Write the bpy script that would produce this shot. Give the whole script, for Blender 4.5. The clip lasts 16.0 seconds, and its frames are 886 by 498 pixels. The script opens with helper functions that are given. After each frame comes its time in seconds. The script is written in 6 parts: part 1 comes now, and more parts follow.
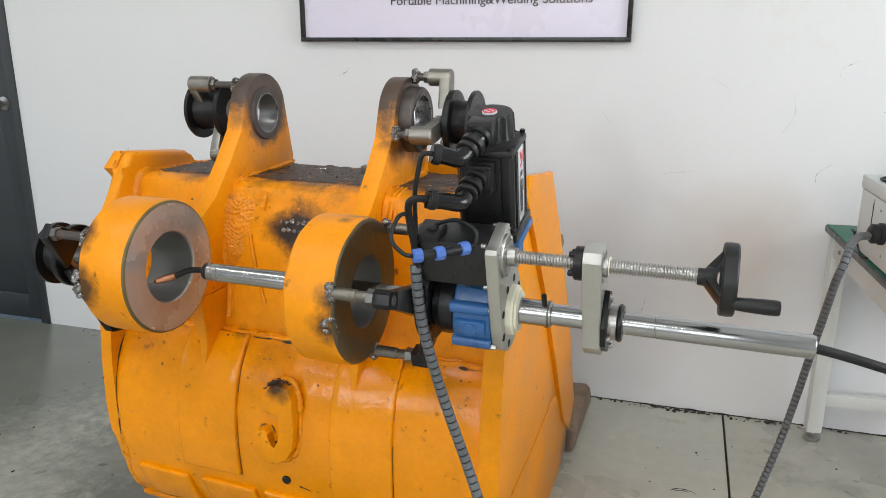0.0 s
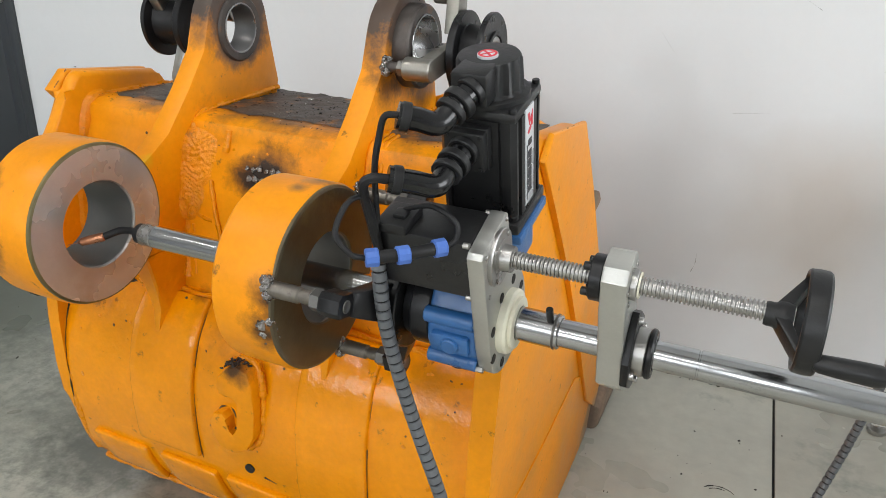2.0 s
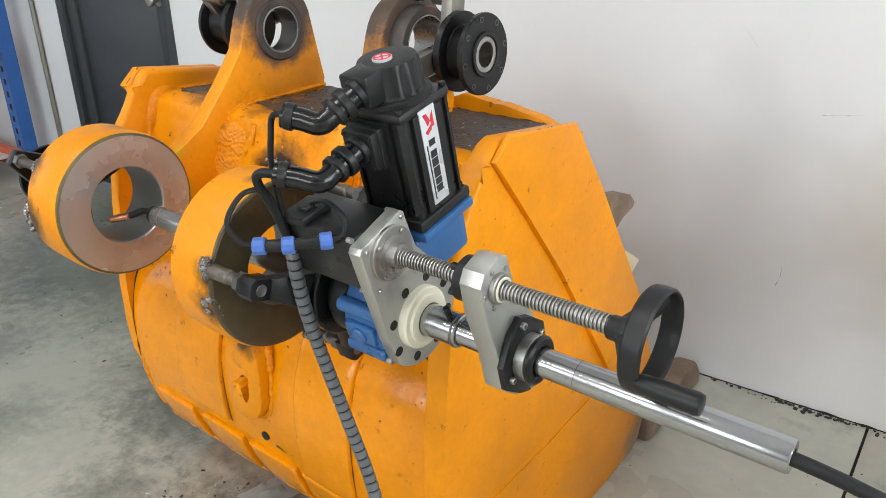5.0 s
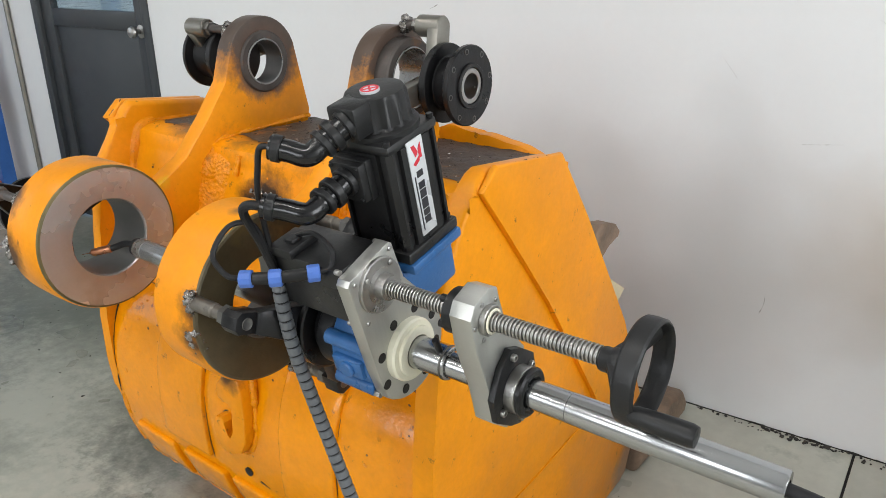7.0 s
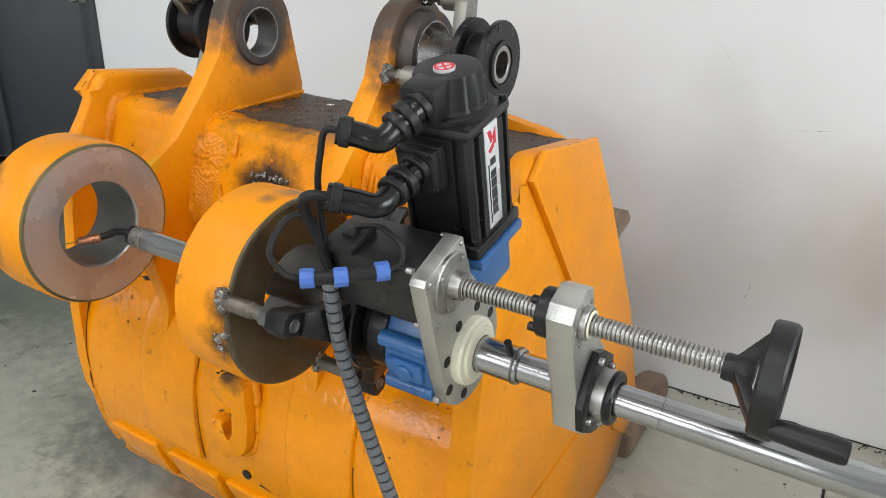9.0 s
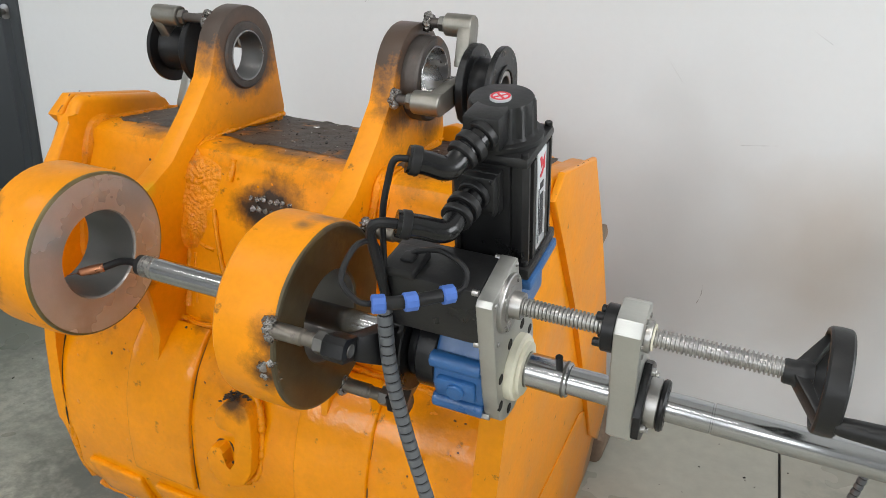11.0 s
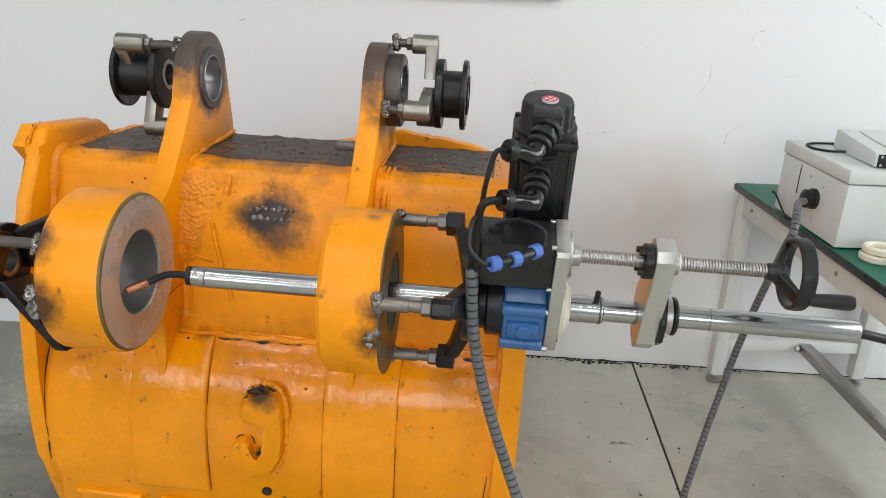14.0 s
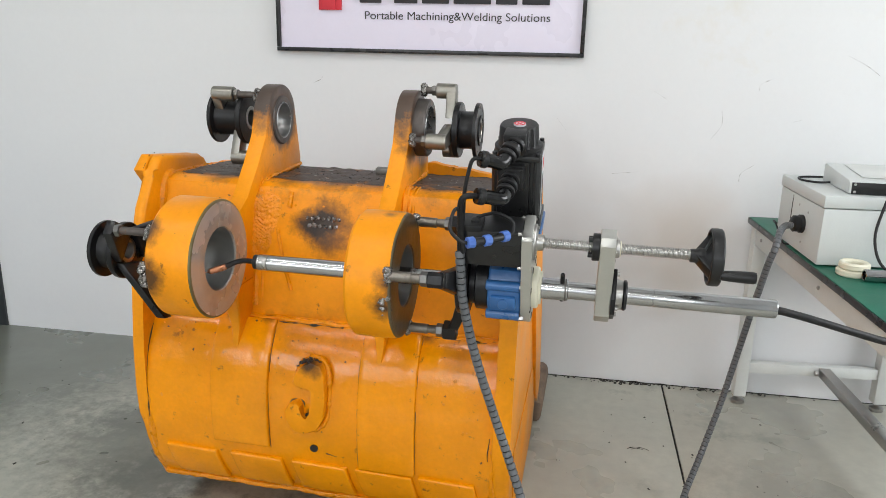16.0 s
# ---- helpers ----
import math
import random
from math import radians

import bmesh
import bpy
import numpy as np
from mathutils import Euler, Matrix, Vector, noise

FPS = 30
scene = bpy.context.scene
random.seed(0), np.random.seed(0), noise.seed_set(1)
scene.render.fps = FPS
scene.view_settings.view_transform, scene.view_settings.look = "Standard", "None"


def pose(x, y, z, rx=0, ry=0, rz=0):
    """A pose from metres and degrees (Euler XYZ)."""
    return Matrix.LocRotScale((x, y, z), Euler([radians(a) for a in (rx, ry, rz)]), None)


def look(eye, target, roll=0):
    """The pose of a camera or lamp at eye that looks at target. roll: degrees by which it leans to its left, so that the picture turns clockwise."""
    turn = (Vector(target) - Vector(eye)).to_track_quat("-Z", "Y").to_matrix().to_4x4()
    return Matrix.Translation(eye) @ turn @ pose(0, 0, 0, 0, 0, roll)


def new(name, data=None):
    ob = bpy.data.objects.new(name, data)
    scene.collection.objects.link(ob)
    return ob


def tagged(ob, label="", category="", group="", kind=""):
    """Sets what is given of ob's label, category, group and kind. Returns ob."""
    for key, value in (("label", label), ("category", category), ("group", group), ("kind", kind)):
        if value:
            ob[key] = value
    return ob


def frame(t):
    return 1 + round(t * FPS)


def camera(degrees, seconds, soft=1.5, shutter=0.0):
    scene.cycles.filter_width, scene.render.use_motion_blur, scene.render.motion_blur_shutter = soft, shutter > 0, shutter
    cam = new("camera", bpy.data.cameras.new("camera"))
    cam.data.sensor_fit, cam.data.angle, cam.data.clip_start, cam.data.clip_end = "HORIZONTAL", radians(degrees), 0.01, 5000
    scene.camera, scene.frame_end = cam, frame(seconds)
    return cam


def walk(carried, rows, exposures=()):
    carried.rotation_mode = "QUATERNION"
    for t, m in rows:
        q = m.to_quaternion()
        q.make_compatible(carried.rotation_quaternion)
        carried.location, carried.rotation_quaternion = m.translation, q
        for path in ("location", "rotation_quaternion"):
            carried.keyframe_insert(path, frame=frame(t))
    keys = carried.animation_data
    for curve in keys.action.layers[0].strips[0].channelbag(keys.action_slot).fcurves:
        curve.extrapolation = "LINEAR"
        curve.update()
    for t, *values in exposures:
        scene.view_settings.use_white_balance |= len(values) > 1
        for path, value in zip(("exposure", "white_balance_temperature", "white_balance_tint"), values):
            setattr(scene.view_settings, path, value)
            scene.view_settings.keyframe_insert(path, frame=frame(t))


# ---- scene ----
cam = camera(60.7, 16.0, 0.85)
PATH = [
    (0, (-0.089, 0.226, 1.395), (-0.668, 2.064, 0.86), 0.0),
    (0.5, (-0.092, 0.223, 1.393), (-0.658, 2.051, 0.809), 0.4),
    (1, (-0.116, 0.288, 1.394), (-0.686, 2.094, 0.753), 0.8),
    (1.5, (-0.134, 0.496, 1.41), (-0.75, 2.263, 0.705), 1.3),
    (2, (-0.107, 0.625, 1.414), (-0.784, 2.339, 0.636), 1.7),
    (2.5, (0.036, 0.772, 1.417), (-0.853, 2.346, 0.562), 2.2),
    (3, (0.158, 0.822, 1.414), (-0.863, 2.281, 0.504), 1.5),
    (3.5, (0.207, 0.816, 1.42), (-0.862, 2.235, 0.501), 0.4),
    (4, (0.232, 0.808, 1.428), (-0.856, 2.23, 0.536), -0.4),
    (4.5, (0.241, 0.796, 1.433), (-0.854, 2.24, 0.587), -0.7),
    (5, (0.244, 0.785, 1.434), (-0.852, 2.256, 0.638), -0.9),
    (5.2, (0.247, 0.785, 1.436), (-0.85, 2.265, 0.658), -0.9),
    (7.5, (0.221, 0.786, 1.433), (-0.84, 2.318, 0.706), -0.6),
    (8, (0.195, 0.783, 1.431), (-0.834, 2.331, 0.691), -0.1),
    (8.5, (0.123, 0.771, 1.429), (-0.851, 2.344, 0.67), 0.7),
    (9, (0.025, 0.76, 1.421), (-0.871, 2.369, 0.642), 1.6),
    (9.2, (-0.011, 0.751, 1.419), (-0.873, 2.374, 0.632), 2.0),
    (11.3, (-0.133, 0.639, 1.445), (-0.801, 2.379, 0.718), 2.5),
    (11.5, (-0.134, 0.631, 1.449), (-0.789, 2.379, 0.73), 2.4),
    (12, (-0.148, 0.629, 1.451), (-0.736, 2.4, 0.732), 2.4),
    (12.5, (-0.225, 0.653, 1.442), (-0.718, 2.448, 0.711), 2.3),
    (13, (-0.374, 0.675, 1.456), (-0.718, 2.489, 0.687), 2.2),
    (13.5, (-0.479, 0.527, 1.452), (-0.662, 2.371, 0.7), 1.9),
    (14, (-0.531, 0.298, 1.46), (-0.608, 2.174, 0.77), 2.7),
    (14.5, (-0.431, 0.162, 1.45), (-0.554, 2.059, 0.826), 4.1),
    (15, (-0.283, 0.042, 1.449), (-0.551, 1.935, 0.861), 3.4),
    (15.5, (-0.255, -0.013, 1.451), (-0.579, 1.881, 0.895), 2.0),
    (16, (-0.299, -0.106, 1.443), (-0.624, 1.794, 0.91), 1.2),
]
walk(cam, [(t, look(eye, target, roll)) for t, eye, target, roll in PATH], [(0, 0.03), (2, 0.05), (3.5, 0.22), (5, 0.2), (7.5, 0.08), (9, 0.08), (11.5, 0.0), (16, 0.05)])

from mathutils import geometry

# ---------- world and light ----------
world = bpy.data.worlds.new("sky")
scene.world = world
world.use_nodes = True
wn = world.node_tree.nodes
sky = wn.new("ShaderNodeTexSky")
sky.sky_type, sky.sun_disc = "NISHITA", False
sky.sun_elevation, sky.sun_rotation = radians(42), radians(200)
world.node_tree.links.new(sky.outputs[0], wn["Background"].inputs[0])
wn["Background"].inputs[1].default_value = 0.12


def added_lamp(name, eye, target, w, h, power, color):
    la = bpy.data.lights.new(name, "AREA")
    la.shape, la.size, la.size_y, la.energy, la.color = "RECTANGLE", w, h, power, color
    ob = new(name, la)
    ob.matrix_world = look(eye, target)
    return ob


# unseen lamps added to fill the room and brighten the bucket's right side
for lx in (-3.3, -1.2, 0.9):
    added_lamp("added_lamp", (lx, -3.7, 2.3), (lx, 0, 1.7), 1.3, 1.6, 35, (0.95, 0.98, 1.0))
added_lamp("added_lamp", (-6.7, -0.6, 2.3), (0, 0.2, 1.6), 3.6, 2.2, 22, (0.95, 0.98, 1.0))
added_lamp("added_lamp", (3.05, 1.3, 2.1), (0, 1.5, 0.9), 2.0, 1.8, 80, (0.97, 0.985, 1.0))
# strip lamps added out of view overhead for glints on the paint
for lx, ly in ((-2.6, 0.4), (-0.6, 0.4), (-2.6, -1.8), (-0.6, -1.8)):
    added_lamp("added_strip_lamp", (lx, ly, 3.78), (lx, ly, 0), 1.5, 0.14, 20, (1.0, 0.98, 0.95))

# ---------- materials ----------


def mat(name, base, rough=0.5, metal=0.0, var=0.12, scale=6.0, fine=60.0, bump=0.05, spot=None, spot_amount=0.0, spot_scale=9.0, coat=0.0,
        rough_var=0.12, stretch=(1, 1, 1), bump_scale=None, worn=None, spec=0.5, bump_detail=6.0, worn_scale=17.0, worn_detail=7.0):
    m = bpy.data.materials.new(name)
    m.use_nodes = True
    nt = m.node_tree
    N, L = nt.nodes, nt.links
    b = N["Principled BSDF"]
    tc, mp = N.new("ShaderNodeTexCoord"), N.new("ShaderNodeMapping")
    mp.inputs["Scale"].default_value = stretch
    L.new(tc.outputs["Object"], mp.inputs[0])

    def nz(sc, detail=4.0, r=0.6):
        n = N.new("ShaderNodeTexNoise")
        n.inputs["Scale"].default_value, n.inputs["Detail"].default_value, n.inputs["Roughness"].default_value = sc, detail, r
        L.new(mp.outputs[0], n.inputs["Vector"])
        return n

    def ramp(src, lo, hi, a, c):
        r = N.new("ShaderNodeMapRange")
        r.inputs[1].default_value, r.inputs[2].default_value, r.inputs[3].default_value, r.inputs[4].default_value = lo, hi, a, c
        L.new(src, r.inputs[0])
        return r.outputs[0]

    def mix(fac, a, c):
        x = N.new("ShaderNodeMix")
        x.data_type = "RGBA"
        for i, v in ((0, fac), (6, a), (7, c)):
            if isinstance(v, (tuple, list)):
                x.inputs[i].default_value = (*v[:3], 1)
            elif isinstance(v, float):
                x.inputs[i].default_value = v
            else:
                L.new(v, x.inputs[i])
        return x.outputs[2]

    big, small = nz(scale), nz(fine, 5.0)
    dark = tuple(c * (1 - var) for c in base)
    light = tuple(min(1, c * (1 + var)) for c in base)
    col = mix(ramp(big.outputs[0], 0.3, 0.7, 0, 1), dark, light)
    col = mix(ramp(small.outputs[0], 0.35, 0.75, 0, var), col, tuple(c * 0.45 for c in base))
    if spot:
        sp = nz(spot_scale, 6.0, 0.68)
        col = mix(ramp(sp.outputs[0], 0.62 - 0.25 * spot_amount, 0.70 - 0.2 * spot_amount, 0, 0.85), col, spot)
    rr = ramp(big.outputs[0], 0.3, 0.7, max(0.02, rough - rough_var), min(1, rough + rough_var))
    if worn:
        # flaked, burnt or oily stains of their own shape round given places; also floor patches and painted wall
        # shade
        geo = N.new("ShaderNodeTexCoord")
        wob = nz(worn_scale, worn_detail, 0.72 if worn_detail > 3 else 0.45)
        for (cx, cy, cz, rad, edge, tint, amount) in worn:
            d = N.new("ShaderNodeVectorMath")
            d.operation = "DISTANCE"
            L.new(geo.outputs["Object"], d.inputs[0])
            d.inputs[1].default_value = (cx, cy, cz)
            a = N.new("ShaderNodeMath")
            a.operation = "MULTIPLY_ADD"
            a.inputs[1].default_value, a.inputs[2].default_value = edge * 2.2, -edge * 1.1
            L.new(wob.outputs[0], a.inputs[0])
            s = N.new("ShaderNodeMath")
            L.new(d.outputs["Value"], s.inputs[0])
            L.new(a.outputs[0], s.inputs[1])
            col = mix(ramp(s.outputs[0], rad - edge * 0.6, rad + edge * 0.4, amount, 0.0), col, tint)
    L.new(col, b.inputs["Base Color"])
    L.new(rr, b.inputs["Roughness"])
    b.inputs["Metallic"].default_value = metal
    b.inputs["Specular IOR Level"].default_value = spec
    b.inputs["Coat Weight"].default_value = coat
    b.inputs["Coat Roughness"].default_value = 0.12
    if bump:
        bp = N.new("ShaderNodeBump")
        bp.inputs["Strength"].default_value, bp.inputs["Distance"].default_value = min(1.0, bump * 4), 0.004
        h = nz(bump_scale or fine * 0.7, bump_detail)
        L.new(h.outputs[0], bp.inputs["Height"])
        L.new(bp.outputs[0], b.inputs["Normal"])
    return m


WALL_Y = 3.07
SOOT = (0.015, 0.013, 0.012)
ORANGE = (0.86, 0.302, 0.0005)
# burnt, oily and scraped places on the bucket (bucket's own coordinates)
BURNS = [(-0.97, 0.25, 0.042, 0.062, 0.050, SOOT, 0.97), (-0.955, 0.245, -0.01, 0.035, 0.05, SOOT, 0.75), (-0.93, 0.24, 0.0, 0.04, 0.05, (0.2, 0.08, 0.02), 0.6), (-1.03, 0.25, 0.04, 0.035, 0.045, SOOT, 0.9), (-0.67, -0.14, 0.025, 0.036, 0.035, SOOT, 0.95), (-0.685, -0.14, -0.025, 0.034, 0.035, SOOT, 0.95), (-0.68, -0.05, -0.14, 0.02, 0.02, SOOT, 0.7),
         (-0.75, 0.36, 0.235, 0.045, 0.05, SOOT, 0.75), (-0.77, 0.46, 0.350, 0.135, 0.075, (0.05, 0.045, 0.043), 0.96), (-0.755, 0.52, 0.20, 0.05, 0.05, SOOT, 0.7), (-1.18, 0.458, 0.365, 0.135, 0.065, (0.052, 0.049, 0.048), 0.97), (-1.17, 0.458, 0.296, 0.088, 0.03, (0.12, 0.08, 0.06), 0.9),
         (-1.265, -0.115, 0.09, 0.035, 0.03, SOOT, 0.9), (-1.265, -0.145, -0.01, 0.045, 0.035, SOOT, 0.9), (-1.265, -0.05, -0.145, 0.04, 0.03, SOOT, 0.7), (-0.955, 0.105, -0.31, 0.030, 0.03, SOOT, 0.92), (-0.965, 0.13, -0.46, 0.013, 0.012, SOOT, 0.9),
         (-1.20, 0.05, 0.15, 0.03, 0.03, (0.12, 0.06, 0.02), 0.5), (-1.165, 0.14, 0.085, 0.02, 0.03, (0.62, 0.44, 0.01), 0.8), (-1.165, 0.15, -0.02, 0.02, 0.03, (0.62, 0.44, 0.01), 0.7), (-1.165, 0.12, -0.11, 0.018, 0.025, (0.2, 0.14, 0.02), 0.7), (-0.695, 0.03, 0.148, 0.020, 0.03, (0.16, 0.12, 0.10), 0.85), (-0.68, 0.07, 0.13, 0.016, 0.025, (0.22, 0.20, 0.19), 0.8), (-0.705, -0.02, 0.149, 0.012, 0.022, (0.12, 0.07, 0.05), 0.7), (-1.23, 0.21, -0.235, 0.016, 0.02, SOOT, 0.8), (-1.12, 0.21, -0.225, 0.018, 0.02, SOOT, 0.8),
         (-0.66, 0.21, -0.235, 0.018, 0.02, SOOT, 0.8), (-0.82, 0.21, -0.235, 0.016, 0.02, SOOT, 0.7), (-0.40, 1.02, -0.86, 0.09, 0.06, (0.25, 0.2, 0.15), 0.8)]
# brown grease under the crease and dirt spilling over the front of the top
BURNS += [(x, 0.185, -0.262, 0.055, 0.09, (0.36, 0.115, 0.008), 0.6) for x in (-1.40, -1.05, -0.97, -0.88, -0.56)]
BURNS += [(x, 0.350, 0.145, 0.055, 0.075, (0.07, 0.045, 0.028), 0.85) for x in (-1.30, -1.09, -0.97, -0.88, -0.68)]
M_ORANGE = mat("orange_paint", ORANGE, 0.40, 0, 0.15, 4.0, 90.0, 0.07, spot=(0.14, 0.055, 0.015), spot_amount=-0.075, spot_scale=26, spec=0.30, rough_var=0.10, bump_scale=24.0, bump_detail=3.0, worn=BURNS)
M_GLOSS = mat("glossy_orange_paint", ORANGE, 0.15, 0, 0.15, 4.0, 90.0, 0.13, spot=(0.14, 0.055, 0.015), spot_amount=-0.075, spot_scale=26, spec=0.40, rough_var=0.07, bump_scale=30.0, bump_detail=3.0, worn=BURNS)
M_WELD = mat("painted_weld_bead", (0.82, 0.28, 0.001), 0.30, 0, 0.15, 20, 120, 0.25, spot=(0.2, 0.07, 0.01), spot_amount=-0.04, coat=0.0, spec=0.36, bump_scale=70)
M_GRIME = mat("oily_grime", (0.078, 0.060, 0.046), 0.55, 0, 0.6, 14, 90, 0.25, spot=(0.34, 0.13, 0.014), spot_amount=0.22, spot_scale=11, bump_scale=75)
M_BORE = mat("machined_bore_steel", (0.20, 0.197, 0.19), 0.46, 0.6, 0.10, 8, 60, 0.01)
M_EYE = mat("bright_bored_steel", (0.33, 0.33, 0.33), 0.3, 0.9, 0.10, 8, 60, 0.01)
M_FACE1 = mat("heat_tinted_steel_face", (0.47, 0.465, 0.46), 0.26, 0.5, 0.14, 5, 80, 0.03, spot=(0.38, 0.34, 0.32), spot_amount=0.1, spot_scale=4, worn=[(-1.147, 0.010, 0.004, 0.108, 0.022, (0.36, 0.325, 0.30), 0.6)])
M_FACE2 = mat("varnished_bronze_brown_face", (0.095, 0.076, 0.042), 0.40, 0.35, 0.35, 9, 50, 0.05, spot=(0.14, 0.105, 0.045), spot_amount=0.15, spot_scale=8)
M_OLIVE = mat("olive_primer_edge", (0.13, 0.108, 0.045), 0.42, 0.35, 0.3, 30, 120, 0.06)
M_BURNT = mat("burnt_steel", (0.095, 0.082, 0.075), 0.45, 0.55, 0.35, 10, 60, 0.08, spot=(0.17, 0.09, 0.05), spot_amount=0.1, spot_scale=12)
M_STEEL = mat("plain_steel", (0.42, 0.41, 0.395), 0.35, 1.0, 0.15, 12, 120, 0.03)
M_NUT = mat("dull_steel_nut", (0.17, 0.165, 0.155), 0.42, 0.85, 0.2, 30, 120, 0.03)
M_CHROME = mat("ground_chrome_bar", (0.42, 0.425, 0.43), 0.19, 1.0, 0.05, 6, 150, 0.0, rough_var=0.015)
M_ZINC = mat("nickel_plated_bracket", (0.27, 0.258, 0.23), 0.36, 0.9, 0.14, 14, 120, 0.03)
M_ALU = mat("brushed_aluminium", (0.52, 0.52, 0.49), 0.40, 0.85, 0.08, 8, 200, 0.025, stretch=(1, 8, 1))
M_BLACK = mat("black_oxide_steel", (0.012, 0.012, 0.013), 0.34, 0.25, 0.3, 10, 120, 0.03, spec=0.4)
M_MOTOR = mat("black_motor_enamel", (0.012, 0.012, 0.0125), 0.36, 0.0, 0.3, 10, 160, 0.03, spec=0.45)
M_PLASTIC = mat("black_plastic", (0.012, 0.012, 0.0125), 0.42, 0.0, 0.25, 12, 200, 0.03, spec=0.38)
M_RUBBER = mat("black_rubber_cable", (0.011, 0.011, 0.012), 0.5, 0.0, 0.3, 20, 160, 0.03, spec=0.35)
M_ELBOW = mat("glossy_black_nylon", (0.006, 0.006, 0.0065), 0.2, 0.0, 0.2, 12, 120, 0.015, spec=0.5)
M_BLUE = mat("blue_gearbox_paint", (0.025, 0.115, 0.31), 0.36, 0.0, 0.15, 10, 150, 0.05, coat=0.2)
M_BLUENUT = mat("periwinkle_blue_plastic", (0.065, 0.15, 0.47), 0.42, 0.0, 0.12, 20, 150, 0.02)
M_WHITEPL = mat("ivory_nylon", (0.78, 0.75, 0.60), 0.38, 0.0, 0.06, 14, 120, 0.02)
M_LABEL = mat("silver_label_foil", (0.66, 0.68, 0.70), 0.32, 0.3, 0.04, 10, 200, 0.01)
M_RED = mat("signal_red_print", (0.62, 0.03, 0.05), 0.4, 0, 0.08, 20, 150, 0.0)
M_PRINT = mat("dark_print", (0.025, 0.025, 0.03), 0.45, 0, 0.1, 20, 150, 0.0)
M_COPPER = mat("tarnished_copper", (0.50, 0.22, 0.12), 0.35, 0.9, 0.2, 40, 150, 0.03)
M_WRAP = mat("grey_spiral_wrap", (0.115, 0.122, 0.13), 0.42, 0, 0.15, 12, 160, 0.02)
M_WELDSTEEL = mat("raw_weld_metal", (0.28, 0.265, 0.25), 0.24, 0.9, 0.5, 50, 150, 0.3, spot=(0.03, 0.025, 0.02), spot_amount=0.1, spot_scale=40)
M_RUST = mat("rusty_worn_steel", (0.27, 0.19, 0.135), 0.7, 0.3, 0.35, 12, 70, 0.15, spot=(0.26, 0.2, 0.15), spot_amount=0.15, spot_scale=10)
# grey patches paint soft shade onto the wall; the brown one is smoke
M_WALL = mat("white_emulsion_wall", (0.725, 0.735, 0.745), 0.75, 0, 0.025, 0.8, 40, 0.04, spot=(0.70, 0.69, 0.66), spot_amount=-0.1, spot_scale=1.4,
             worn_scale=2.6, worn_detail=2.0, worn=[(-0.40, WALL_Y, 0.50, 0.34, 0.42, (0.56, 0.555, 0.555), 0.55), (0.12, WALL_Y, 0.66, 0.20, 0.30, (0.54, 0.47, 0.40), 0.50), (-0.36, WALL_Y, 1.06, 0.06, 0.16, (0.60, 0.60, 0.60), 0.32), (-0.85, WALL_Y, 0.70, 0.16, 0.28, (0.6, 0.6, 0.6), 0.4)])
M_CEIL = mat("pale_ceiling_paint", (0.70, 0.70, 0.70), 0.8, 0, 0.04, 1, 30, 0.02)
# floor patches: dark round bucket and table edge, dark green to the left
FLOOR_DARK = (0.05, 0.045, 0.036)
FLOOR_GREEN = (0.165, 0.180, 0.150)
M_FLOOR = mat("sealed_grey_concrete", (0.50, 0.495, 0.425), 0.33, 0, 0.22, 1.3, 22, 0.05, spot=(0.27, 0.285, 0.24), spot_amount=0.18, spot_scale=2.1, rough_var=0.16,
              worn=[(-2.9, 1.2, 0, 1.5, 0.8, (0.36, 0.38, 0.325), 0.85), (-2.9, 2.85, 0, 0.95, 0.5, FLOOR_GREEN, 0.9), (-1.78, 2.15, 0, 0.34, 0.30, FLOOR_GREEN, 0.85), (-3.3, 2.0, 0, 0.25, 0.5, FLOOR_GREEN, 0.6), (-0.95, 1.62, 0, 0.34, 0.26, FLOOR_DARK, 0.85), (-0.70, 1.78, 0, 0.26, 0.16, FLOOR_DARK, 0.88), (-1.62, 1.95, 0, 0.22, 0.22, (0.10, 0.11, 0.095), 0.75), (-1.5, 1.55, 0, 0.10, 0.22, (0.09, 0.10, 0.085), 0.7), (-2.1, 1.55, 0, 0.10, 0.25, (0.09, 0.105, 0.09), 0.6), (-2.9, 2.2, 0, 0.15, 0.35, (0.08, 0.10, 0.085), 0.6), (-1.9, 2.3, 0, 0.12, 0.1, (0.11, 0.125, 0.11), 0.6), (-2.6, 1.7, 0, 0.2, 0.15, (0.12, 0.135, 0.12), 0.5), (0.45, 2.25, 0, 0.22, 0.2, (0.22, 0.21, 0.18), 0.5)])
M_JOINT = mat("joint_dirt_and_hole_shade", (0.02, 0.018, 0.016), 0.9, 0, 0.4, 20, 90, 0.2)
M_DOOR = mat("anthracite_door_paint", (0.035, 0.04, 0.045), 0.42, 0, 0.1, 4, 120, 0.02)
M_GREEN = mat("green_esd_mat", (0.012, 0.135, 0.085), 0.5, 0, 0.12, 6, 150, 0.03)
M_LEG = mat("light_grey_table_paint", (0.62, 0.64, 0.62), 0.42, 0, 0.06, 6, 120, 0.02)
M_CAB = mat("white_grey_cabinet_paint", (0.60, 0.63, 0.62), 0.5, 0, 0.04, 8, 220, 0.03)
M_SIGN = mat("lilac_white_sign_panel", (0.70, 0.66, 0.78), 0.3, 0, 0.03, 2, 90, 0.0)
M_FRAME = mat("black_sign_frame", (0.02, 0.02, 0.022), 0.3, 0.2, 0.1, 9, 90, 0.01)
M_RACKBLUE = mat("blue_rack_enamel", (0.03, 0.13, 0.42), 0.45, 0, 0.15, 6, 90, 0.03)
